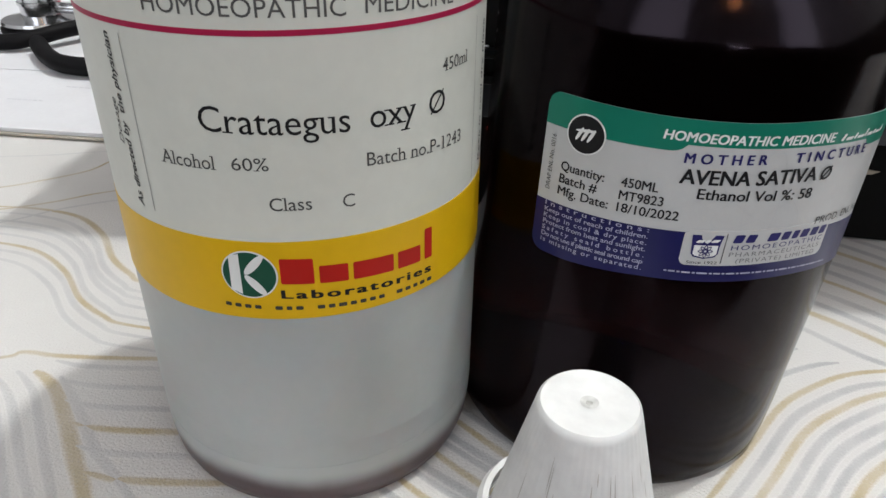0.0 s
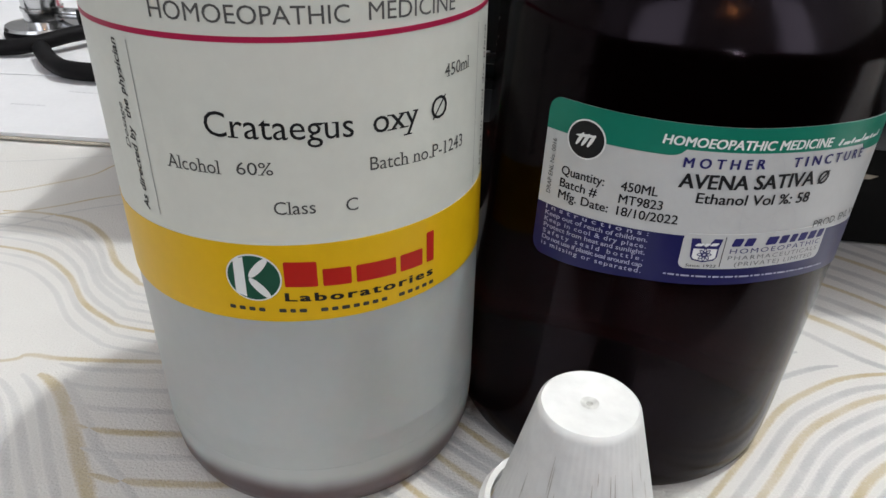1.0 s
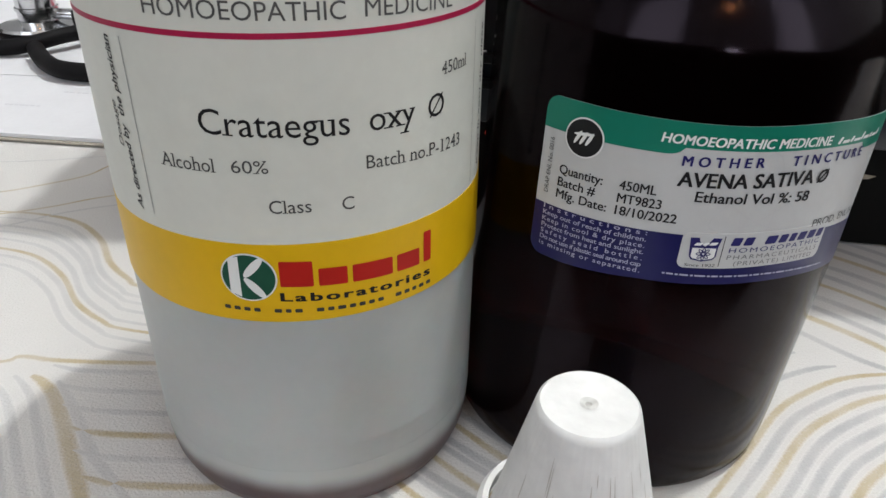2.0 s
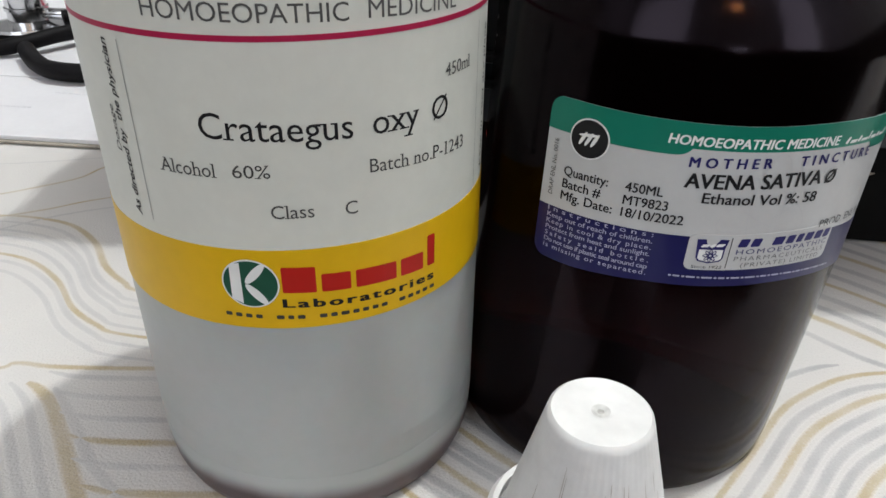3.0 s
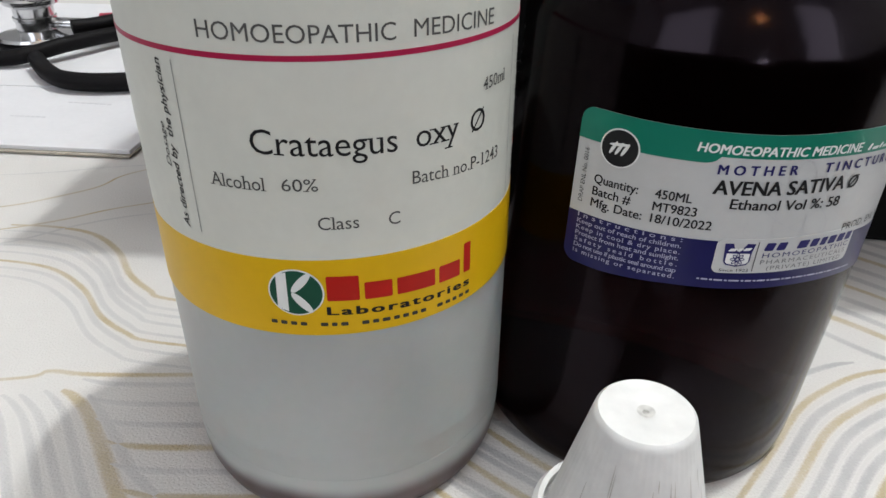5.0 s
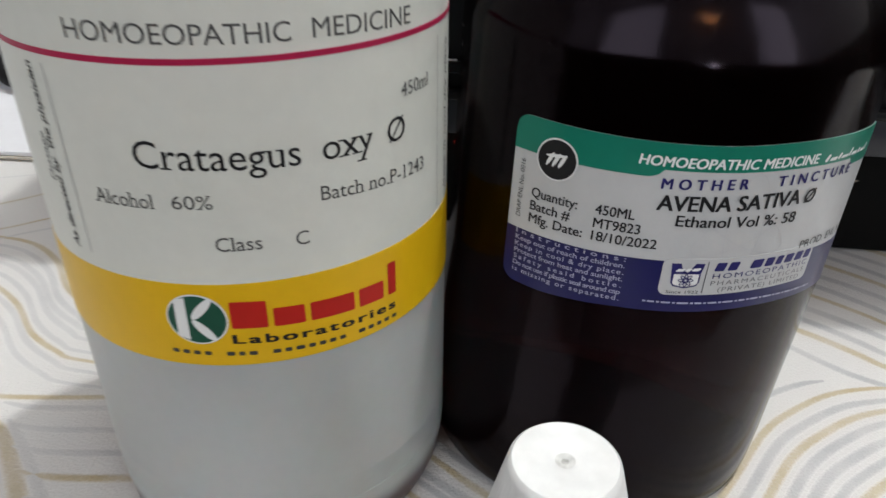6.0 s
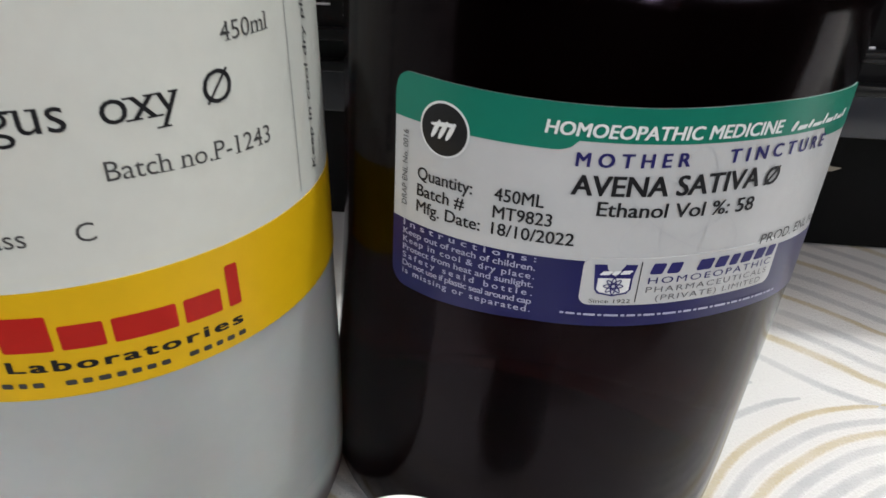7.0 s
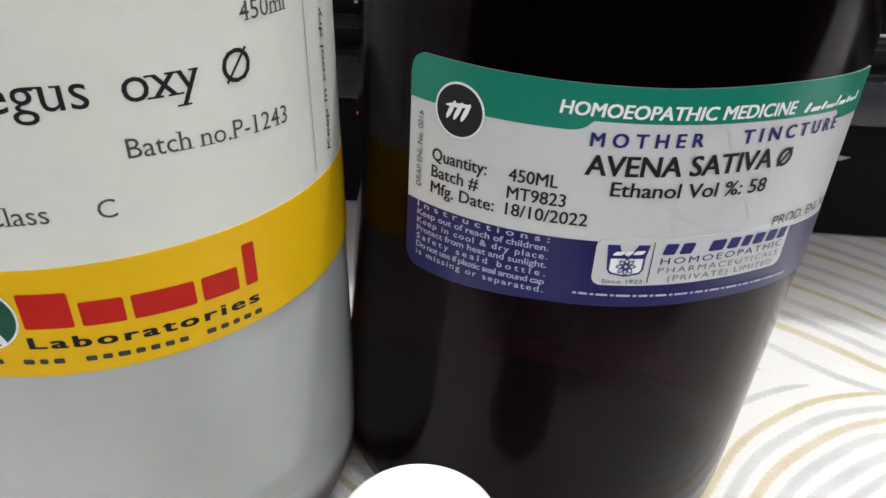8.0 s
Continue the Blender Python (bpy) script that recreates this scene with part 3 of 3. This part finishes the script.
part("emblem_rim", disc(A2, -37.7, 0.0816, 0.00400, 0.00390), WHITE_INK, label_a)
part("emblem_disc", disc(A2 + 0.00006, -37.7, 0.0816, 0.0037, 0.0036), INK, label_a)
for k in range(3):
    part("emblem_stroke", flat_shape(oval(0.0015, 0.00035, 16, -0.0012 + 0.0012 * k, 0.0, 1.1), A3 + 0.0001, -37.7, 0.0816), WHITE_INK, label_a)
part("emblem_stroke", flat_shape(oval(0.0021, 0.00030, 16, 0.0, 0.0008, 0.12), A3 + 0.00013, -37.7, 0.0816), WHITE_INK, label_a)
word_a("HOMOEOPATHIC MEDICINE", A2, -18.7, 24.7, 0.0838, 0.0017, ink=WHITE_INK, bold=0.028, shear=0.12, slope=-0.0005)
bars("script_bar", WHITE_INK, label_a, A2, 26.9, 47.5, 0.0832, [0.0013, 0.0006, 0.0011, 0.0005, 0.0015, 0.0006, 0.0009, 0.0005, 0.0012], [1.2, 0.8, 3, 0.5, 1.2, 0.5, 3.4, 0.4, 1.0, 0.5, 3.2, 0.6, 1.6, 0.5, 3.0, 0.5, 1.4], slope=0.0002, lean=0.4)
word_a("MOTHER", A2, -12.8, 6.9, 0.0798, 0.0018, ink=NAVY_INK, bold=0.03, spacing=1.6, slope=0.0002)
word_a("TINCTURE", A2, 14.2, 40.0, 0.0800, 0.0018, ink=NAVY_INK, bold=0.03, spacing=1.6, slope=-0.0001)
word_a("AVENA SATIVA", A2, -12.9, 22.4, 0.0759, 0.0027, bold=0.026, slope=0.0002)
word_a("\u00d8", A2, 23.7, 27.3, 0.0760, 0.0025, bold=0.026, shear=0.15)
word_a("Ethanol Vol %: 58", A2, -7.9, 22.6, 0.0731, 0.0020, bold=0.016, slope=-0.0005)
for text, value, d1, e1, z in (("Quantity:", "450ML", -30.9, -17.2, 0.0735), ("Batch #", "MT9823", -32.4, -15.4, 0.0709), ("Mfg. Date:", "18/10/2022", -28.8, -11.0, 0.0684)):
    word_a(text, A2, -43.5, d1, z, 0.0018, bold=0.014)
    word_a(value, A2, -26.5, e1, z, 0.0018, bold=0.014)
for i, (text, gap) in enumerate((("Instructions:", 1.7), ("Keep out of reach of children.", 1.0), ("Keep in cool & dry place.", 1.2), ("Protect from heat and sunlight.", 1.0), ("Safety seald bottle.", 1.5), ("Do not use if plastic seal around cap", 0.9), ("is missing or separated.", 1.25))):
    word_a(text, A2, -46.9, -17.3, 0.0653 - 0.00136 * i, 0.00095, ink=LILAC_INK, spacing=gap, bold=0.012)
word_a("DRAP ENL No. 0016", A2, 0.0686, 0.0800, -46.3, 0.0010, ink=GREY_INK, upright=True)
word_a("PROD. ENL No", A2, 27.8, 52.0, 0.0665, 0.0015, ink=GREY_INK, slope=0.0002)
# white panel, badge and maker's name: the name as plain shapes
part("panel", band(A2 - 0.0001, -8.6, 34.6, 0.0594, 0.0668, 0.0001, corner=0.0014), GLOSS_PAPER, label_a)
part("badge", flat_shape([(-0.0029, 0.0027), (-0.0025, 0.0022), (-0.0025, -0.0012), (-0.0020, -0.0019), (0, -0.0023), (0.0020, -0.0019), (0.0025, -0.0012), (0.0025, 0.0022), (0.0029, 0.0027)], A3, -2.6, 0.0632), NAVY_INK, label_a)
part("badge_field", flat_shape([(-0.0022, 0.0006), (-0.0022, -0.0012), (-0.0018, -0.0016), (0, -0.0020), (0.0018, -0.0016), (0.0022, -0.0012), (0.0022, 0.0006)], A3 + 0.00006, -2.6, 0.0632), WHITE_INK, label_a)
for k in range(4):
    bm = bmesh.new()
    rings = [[bm.verts.new((radians(-2.6) * A3 + x, 0, 0.0626 + z)) for x, z in oval(a, b, 24, 0, 0, math.pi * k / 4)] for a, b in ((0.0014, 0.00042), (0.0012, 0.00024))]
    for i in range(24):
        bm.faces.new((rings[0][i], rings[0][(i + 1) % 24], rings[1][(i + 1) % 24], rings[1][i]))
    part("badge_petal", bend(bm, A3 + 0.00012 + 0.00002 * k), NAVY_INK, label_a)
bars("badge_bar", WHITE_INK, label_a, A3 + 0.00008, -5.4, 0.2, 0.0643, 0.0006, [3, 0.5, 2, 0.5, 3], slope=0.0002, lean=0.5)
word_a("Since 1922", A3, -6.6, 1.2, 0.0598, 0.0006, ink=INK)
part("rule", band(A3 - 0.0001, 2.0, 2.2, 0.0599, 0.0663, 0.0001), INK, label_a)
bars("name_bar", NAVY_INK, label_a, A3, 3.9, 33.2, 0.0643, [0.0017] * 9, [2.2, 0.7, 2.2, 3.0, 2.8, 0.7, 2.2, 0.7, 1.8, 0.7, 2.4, 0.7, 2.4, 0.7, 2.2], slope=-0.0002, lean=0.2)
word_a("HOMOEOPATHIC", A3, 3.9, 33.0, 0.0628, 0.0010, ink=NAVY_INK, spacing=1.25, slope=-0.0001)
word_a("PHARMACEUTICALS", A3, 3.8, 32.6, 0.0614, 0.0009, ink=MID_INK, spacing=1.25, slope=-0.0001)
word_a("(PRIVATE) LIMITED", A3, 6.0, 31.4, 0.0600, 0.0009, ink=MID_INK, spacing=1.15, slope=-0.0001)
bars("address_bar", LILAC_INK, label_a, A3, -11.7, 39.0, 0.0577, 0.00035, [w for k in range(13) for w in (0.7, 0.35, 1.6 + 0.5 * (k % 3), 0.45)] + [0.8], slope=-0.0006)
# an atom's faint orbits, printed behind the words
for k in range(3):
    bm = bmesh.new()
    outer, inner = oval(0.0098, 0.0034, 48, 0, 0, 0.5 + 1.05 * k), oval(0.00965, 0.00325, 48, 0, 0, 0.5 + 1.05 * k)
    vo, vi = ([bm.verts.new((radians(9.0) * A1 + x, 0, 0.0728 + z)) for x, z in ring] for ring in (outer, inner))
    for i in range(48):
        bm.faces.new((vo[i], vo[(i + 1) % 48], vi[(i + 1) % 48], vi[i]))
    part("faint_ring", bend(bm, A1 + 0.00001 * k), FAINT, label_a)
# the label is stuck on level, though its bottle leans, and its far end droops a little
for ob in (label_a, *label_a.children):
    for v in ob.data.vertices:
        turn = math.degrees(math.atan2(v.co.x, -v.co.y))
        droop = 0.0013 * (max(0.0, turn - 12) / 32) ** 2 * (1 + max(0.0, 0.072 - v.co.z) * 50)
        v.co.xy = Matrix.Rotation(-0.0122 * (v.co.z - 0.057) / RA, 2) @ v.co.xy
        v.co.z += 0.0147 * v.co.y + 0.0495 * v.co.x + 0.0008 - droop

# ---- small bottle with a ribbed conical cap in front ----
DROP_AT = (0.0203, 0.0746)
TOP = 0.0636
dropper = empty("dropper_bottle", pose(*DROP_AT, 0.0), label="small white dropper bottle with a ribbed conical cap", category="bottle")
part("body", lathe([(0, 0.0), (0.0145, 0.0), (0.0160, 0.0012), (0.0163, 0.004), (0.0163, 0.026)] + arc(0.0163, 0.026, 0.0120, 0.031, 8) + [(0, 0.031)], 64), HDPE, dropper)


def ribbed_cone(r_top, r_low, z_top, z_low, ribs=56, depth=0.00004):
    bm = bmesh.new()
    n = ribs * 4
    shape = (0, 1, 1, 0)
    rings = []
    for k, (f, amount) in enumerate(((0.0, 1.0), (0.5, 1.0), (0.96, 0.8), (0.985, 0.0))):
        z = z_low + (z_top - z_low) * f
        r = r_low + (r_top - r_low) * f
        rings.append([bm.verts.new(((r + depth * amount * shape[i % 4]) * math.cos(2 * math.pi * i / n), (r + depth * amount * shape[i % 4]) * math.sin(2 * math.pi * i / n), z)) for i in range(n)])
    for r, z in ((r_top - 0.00035, z_top), (0.0022, z_top - 0.00003), (0.0013, z_top - 0.00022), (0.0004, z_top - 0.0004)):
        rings.append([bm.verts.new((r * math.cos(2 * math.pi * i / n), r * math.sin(2 * math.pi * i / n), z)) for i in range(n)])
    for a, b in zip(rings, rings[1:]):
        for i in range(n):
            bm.faces.new((a[i], a[(i + 1) % n], b[(i + 1) % n], b[i]))
    bm.faces.new(rings[-1])
    bm.faces.new(rings[0][::-1])
    return bm


cone = part("cap", ribbed_cone(0.0070, 0.0150, TOP, 0.0310), CAP_WHITE, dropper, "ribbed white conical screw cap")
# the dimple is greyer than the cap, with a paler ring round it
part("cap_dimple", lathe([(0, 0.0), (0.0003, 0.00003), (0.0005, 0.00010)], 16), DIMPLE, cone).location = (0, 0, TOP - 0.00038)
part("dust_ring", lathe([(0.0005, 0.00004), (0.0008, 0.00010), (0.0013, 0.00022)], 24), DIMPLE_RIM, cone).location = (0, 0, TOP - 0.00034)
for k in range(26):
    a, f0, long = random.uniform(-2.9, -0.2), random.uniform(0.15, 0.9), random.uniform(0.04, 0.22)
    bm = bmesh.new()
    cols = []
    for q in (0, 0.5, 1):
        f = max(0.02, f0 - long * q)
        r = 0.0150 + (0.0070 - 0.0150) * f + 0.00013
        wide = (0.00007 if q == 0.5 else 0.00002) / r
        cols.append([bm.verts.new((r * math.cos(a + w), r * math.sin(a + w), 0.0310 + (TOP - 0.0310) * f)) for w in (-wide, wide)])
    for p, q in zip(cols, cols[1:]):
        bm.faces.new((p[0], p[1], q[1], q[0]))
    part("grime_streak", bm, GRIME, cone)
ring = lathe([(0.0136, -0.0014), (0.0145, -0.0016), (0.0151, 0.0), (0.0145, 0.0016), (0.0136, 0.0014), (0.0133, 0.0), (0.0136, -0.0014)], 64)
part("tamper_ring", ring, CAP_WHITE, dropper, "torn white plastic ring hanging loose").matrix_local = pose(0.0, 0.0, 0.0378, 0, 14, 0)

# ---- writing pad and stethoscope ----
pad = empty("writing_pad", pose(-0.30, 0.483, 0.0, 0, 0, -7), label="white writing pad with faint print and grey card back", category="writing pad")
part("card_back", box(0.342, 0.302, 0.0012, (0, 0, 0.0012), 0.0003, 1), BOARD, pad)
part("paper_block", box(0.340, 0.300, 0.0022, (0.0006, 0.0008, 0.0029), 0.0003, 1), SHEET, pad)
PAD_TOP = 0.0040
for x, y, w, turn in ((-0.2169, 0.3598, 0.020, -7), (-0.1930, 0.3799, 0.026, -10), (-0.262, 0.366, 0.034, -7)):
    m = pad.matrix_world.inverted() @ pose(x, y, PAD_TOP + 0.00012, 0, 0, turn)
    for k in range(7):
        part("print_bar", box(w * 0.09 + w * 0.04 * (k % 2), 0.0012, 0.0001, ((k - 3) * w * 0.145, 0, 0)), GREY_PRINT, pad, smooth=False).matrix_local = m
sheet = part("paper_sheet", box(0.29, 0.15, 0.0003, (0.045, 0, 0)), SHEET, smooth=False)
sheet.matrix_world = pose(-0.345, 0.492, PAD_TOP + 0.0003, 0, 0, -4)
tagged(sheet, label="loose white paper sheet lying on the pad", category="paper")

steth = empty("stethoscope", pose(-0.287, 0.50, PAD_TOP + 0.0008), label="stethoscope with chrome chestpiece and black rubber tubing", category="stethoscope")
chest = (
    part("rubber_rim", lathe([(0, 0.0), (0.0245, 0.0), (0.0265, 0.0015), (0.0265, 0.0040), (0.0245, 0.0050), (0, 0.0050)], 48), RUBBER, steth),
    part("diaphragm", lathe([(0, 0.0046), (0.0250, 0.0050), (0.0260, 0.0066), (0.0250, 0.0084), (0.0180, 0.0095), (0.0125, 0.0110), (0, 0.0110)], 48), CHROME, steth, "chrome disc of the chestpiece"),
    part("drum", lathe([(0, 0.0110), (0.0125, 0.0110), (0.0125, 0.0170), (0.0135, 0.0175), (0.0135, 0.0195), (0.0125, 0.0200), (0.0125, 0.0255), (0.0170, 0.0280), (0.0175, 0.0305), (0.0165, 0.0320), (0.0140, 0.0300), (0, 0.0290)], 48), CHROME, steth, "chrome drum and bell"),
    part("stem", tube(spline([(0.010, 0.0, 0.0150), (0.022, -0.002, 0.0150), (0.036, -0.002, 0.0145)]), 0.0036), CHROME, steth),
)
for ob in chest:
    ob.location = (0.015, -0.002, 0)
part("tube", tube(spline([(0.043, -0.013, 0.0145), (0.056, -0.004, 0.0145), (0.085, 0.020, 0.015), (0.14, 0.050, 0.008)]), 0.0046), RUBBER, steth)
part("tube", tube(spline([(0.038, -0.057, 0.0056), (0.046, -0.069, 0.0056), (0.057, -0.084, 0.0055), (0.074, -0.099, 0.0055), (0.100, -0.102, 0.0052), (0.15, -0.092, 0.005)]), 0.0052), RUBBER, steth)
part("tube", tube(spline([(-0.08, -0.040, 0.005), (-0.03, -0.050, 0.005), (0.014, -0.0545, 0.0054), (0.032, -0.050, 0.0070), (0.048, -0.034, 0.009), (0.073, 0.000, 0.008), (0.12, 0.028, 0.006)]), 0.0048), RUBBER, steth)
part("ear_tube", tube(spline([(0.014, -0.016, 0.0325), (0.028, -0.014, 0.0335), (0.038, 0.016, 0.032), (0.052, 0.070, 0.026)]), 0.0016), CHROME, steth)
pen = empty("marker_pen", pose(-0.222, 0.555, 0.0), label="pink plastic marker pen lying on the table", category="pen")
part("barrel", tube([(-0.03, -0.004, 0.0075), (0.06, 0.012, 0.0075)], 0.0068, 20), PINK, pen)
part("cap", tube([(0.06, 0.012, 0.0075), (0.10, 0.019, 0.0075)], 0.0074, 20), PINK, pen)

# ---- black machine at the back ----
machine = empty("printer", pose(0.16, 0.2305, 0.0, 0, 0, -9), label="glossy black desktop printer with a recessed foot", category="printer")
part("foot", box(0.50, 0.26, 0.0485, (0, 0.1305, 0.02475), 0.003), BLACK_MATT, machine)
part("body", box(0.54, 0.32, 0.115, (0, 0.129, 0.1060), 0.005, 4), BLACK, machine, "glossy black casing")
part("lid", box(0.53, 0.27, 0.03, (0, 0.140, 0.1790), 0.006, 4), BLACK, machine)
part("front_rib", box(0.50, 0.004, 0.003, (0, -0.0325, 0.0625), 0.001), BLACK, machine)
part("front_rib", box(0.50, 0.004, 0.003, (0, -0.0325, 0.0705), 0.001), BLACK, machine)
part("front_panel", box(0.50, 0.003, 0.012, (0, -0.0318, 0.0560), 0.001), PANEL, machine, "dark blue-grey satin strip")
# short pale dashes across the casing's front
for x0 in (-0.155, -0.035, 0.035):
    for k, (x, z, w) in enumerate(((0.0, 0.0830, 0.006), (-0.003, 0.0775, 0.007), (0.004, 0.0750, 0.004), (0.008, 0.0722, 0.009))):
        part("button_mark", box(w * 0.7, 0.0006, 0.0005, (x0 + x, -0.0313, z), 0.0001, 1), GREY_PRINT, machine)
part("standby_light", box(0.0024, 0.0012, 0.0010, (-0.1595, -0.0004, 0.0340), 0.0002, 1), RED_GLOW, machine, "tiny red standby light")
scrap = bmesh.new()
front = [scrap.verts.new((x - 0.0165, -0.0006, z + 0.0270)) for x, z in ((0, 0), (0.0050, 0.0004), (0.0075, 0.0016), (0.0040, 0.0020), (0, 0.0022))]
back = [scrap.verts.new((v.co.x, -0.0001, v.co.z)) for v in front]
scrap.faces.new(front)
for i in range(5):
    scrap.faces.new((front[i], back[i], back[(i + 1) % 5], front[(i + 1) % 5]))
part("sticker", scrap, BEIGE, machine, "torn beige paper sticker", smooth=False)

# ---- stripes woven into the cloth ----
def ribbon(points, wide, material):
    """A tapering woven stripe along a line on the cloth."""
    line = spline([(x / 1000, y / 1000, 0) for x, y in points], 9)
    bm = bmesh.new()
    cols, n = [], len(line) - 1
    for i, p in enumerate(line):
        d = (line[min(i + 1, n)] - line[max(i - 1, 0)]).normalized()
        side = Vector((-d.y, d.x, 0))
        f = i / n
        w = wide / 2000 * 1.3 * (0.12 + 0.88 * math.sin(math.pi * (0.06 + 0.88 * f)) ** 0.7)
        cols.append([bm.verts.new((p.x + side.x * w * k, p.y + side.y * w * k, cloth_height(p.x, p.y) + 0.00004 + 0.00010 * (1 - abs(k)))) for k in (-1, -0.5, 0, 0.5, 1)])
    for a, b in zip(cols, cols[1:]):
        for k in range(4):
            bm.faces.new((a[k], b[k], b[k + 1], a[k + 1]))
    ob = part("stripe", bm, material, cloth)
    ob.data.attributes.new("weft", "FLOAT", "POINT").data.foreach_set("value", [0.0, 0.8, 1.0, 0.8, 0.0] * len(line))


def family(points, step, count, golds, spread=(0.0, 0.0), wide=2.6, gold_wide=2.0, plain=None):
    """Like stripes side by side, each moved on by a step and slowly fanning out."""
    for k in range(count):
        moved = []
        for i, (x, y) in enumerate(points):
            f = i / (len(points) - 1)
            j = 0.5 * math.sin(2.1 * k + 3.0 * f)
            moved.append((x + step[0] * k + spread[0] * k * f + j, y + step[1] * k + spread[1] * k * f + j))
        gold = k in golds
        ribbon(moved, (gold_wide if gold else wide) * (0.85 + 0.3 * random.random()), STRIPE_GOLD if gold else plain or STRIPE_GREY)


# falling waves beyond the white bottle
family([(-172, 249), (-155, 247), (-138, 241), (-124, 228), (-114, 212), (-104, 202), (-96, 197), (-60, 190)], (-1.2, -5.0), 8, (0, 5), (2.0, 0.5), 2.2, 2.2, STRIPE_PALE)
# level lines beside the white bottle
ribbon([(-175, 154), (-126, 158), (-118, 161), (-106, 159.5), (-80, 159), (-40, 160), (0, 163)], 2.0, STRIPE_GOLD)
for k in range(7):
    y = 155.5 - 7.9 * k
    x0 = -109 + 0.62 * (150 - y) + 5
    ribbon([(x0, y + 2.0), (x0 + 10, y - 0.2), (min(-50, x0 + 30), y - 0.8), (min(-28, x0 + 60), y)], 2.3, STRIPE_GOLD if k in (3, 5) else STRIPE_PALE)
# steep lines at its shade's edge
family([(-111, 153), (-107.5, 150.5), (-101.5, 144.5), (-94.5, 134), (-86.5, 121), (-80, 111), (-70, 92), (-55, 65)], (-5.2, -0.6), 11, (0, 5, 10), (-0.3, -0.4), 2.4, 3.6, STRIPE_PALE)
ribbon([(-103, 151), (-99.5, 147), (-91, 136.3), (-82.7, 124.8), (-72.6, 114.6), (-60, 102)], 3.0, STRIPE_PALE)
# rising waves beside the glass bottle
family([(45, 97), (60, 112), (75, 128), (88, 142.5), (99, 150.3), (113, 156.8), (130, 159), (148, 158)], (1.6, -4.2), 17, (0, 2, 6, 9, 12, 15), (0.5, 0.2), 2.6, 2.4)
ribbon([(76, 146), (94.4, 156.4), (105.7, 161), (113.2, 162.4)], 2.2, STRIPE_GREY)
ribbon([(80, 158), (95, 166), (104, 168.5)], 2.2, STRIPE_GREY)
# falling waves past it
family([(70, 208), (95, 200), (108, 192), (115.7, 185.6), (121.6, 180.2), (128.4, 173.2), (134.6, 166.6), (150, 157), (185, 145)], (4.2, 6.2), 12, (0, 3, 6, 9), (0.2, 0.2), 3.2, 2.8)
ribbon([(86, 196), (100, 187), (110, 178), (117, 170), (124, 163.5), (136, 157), (160, 150)], 2.8, STRIPE_GREY)
family([(176, 170), (192, 152), (215, 142), (260, 138)], (3, 6), 8, (0, 4))
# long faint lines towards the pad
ribbon([(-260, 290), (-198, 296), (-175, 299), (-153, 304), (-110, 310)], 1.5, STRIPE_PALE)
ribbon([(-215, 256), (-182, 265), (-167, 272.5), (-152, 283), (-146, 294), (-135, 303)], 1.5, STRIPE_GOLD)
ribbon([(-215, 234), (-172, 246), (-153, 253.5), (-136, 263), (-100, 276)], 1.4, STRIPE_GOLD)
ribbon([(-190, 228), (-165, 236), (-145, 249), (-120, 258), (-80, 262)], 1.5, STRIPE_PALE)
family([(-320, 180), (-260, 190), (-210, 214), (-178, 222)], (0, -7.0), 9, (0, 4, 8), (0, -2.0), 2.2, 2.0, STRIPE_PALE)
# between and before the bottles
family([(-40, 60), (0, 66), (30, 84), (55, 92)], (1.0, 5.4), 3, (1,), (0.5, -0.4))
family([(-4, 150), (10, 136), (19, 128), (32, 118), (48, 110)], (-2.6, -3.0), 9, (1, 4, 7), (0.6, 0.2), 2.4, 2.0)
family([(-60, 20), (0, 14), (60, 22), (120, 40)], (0, 6.0), 7, (2, 6))
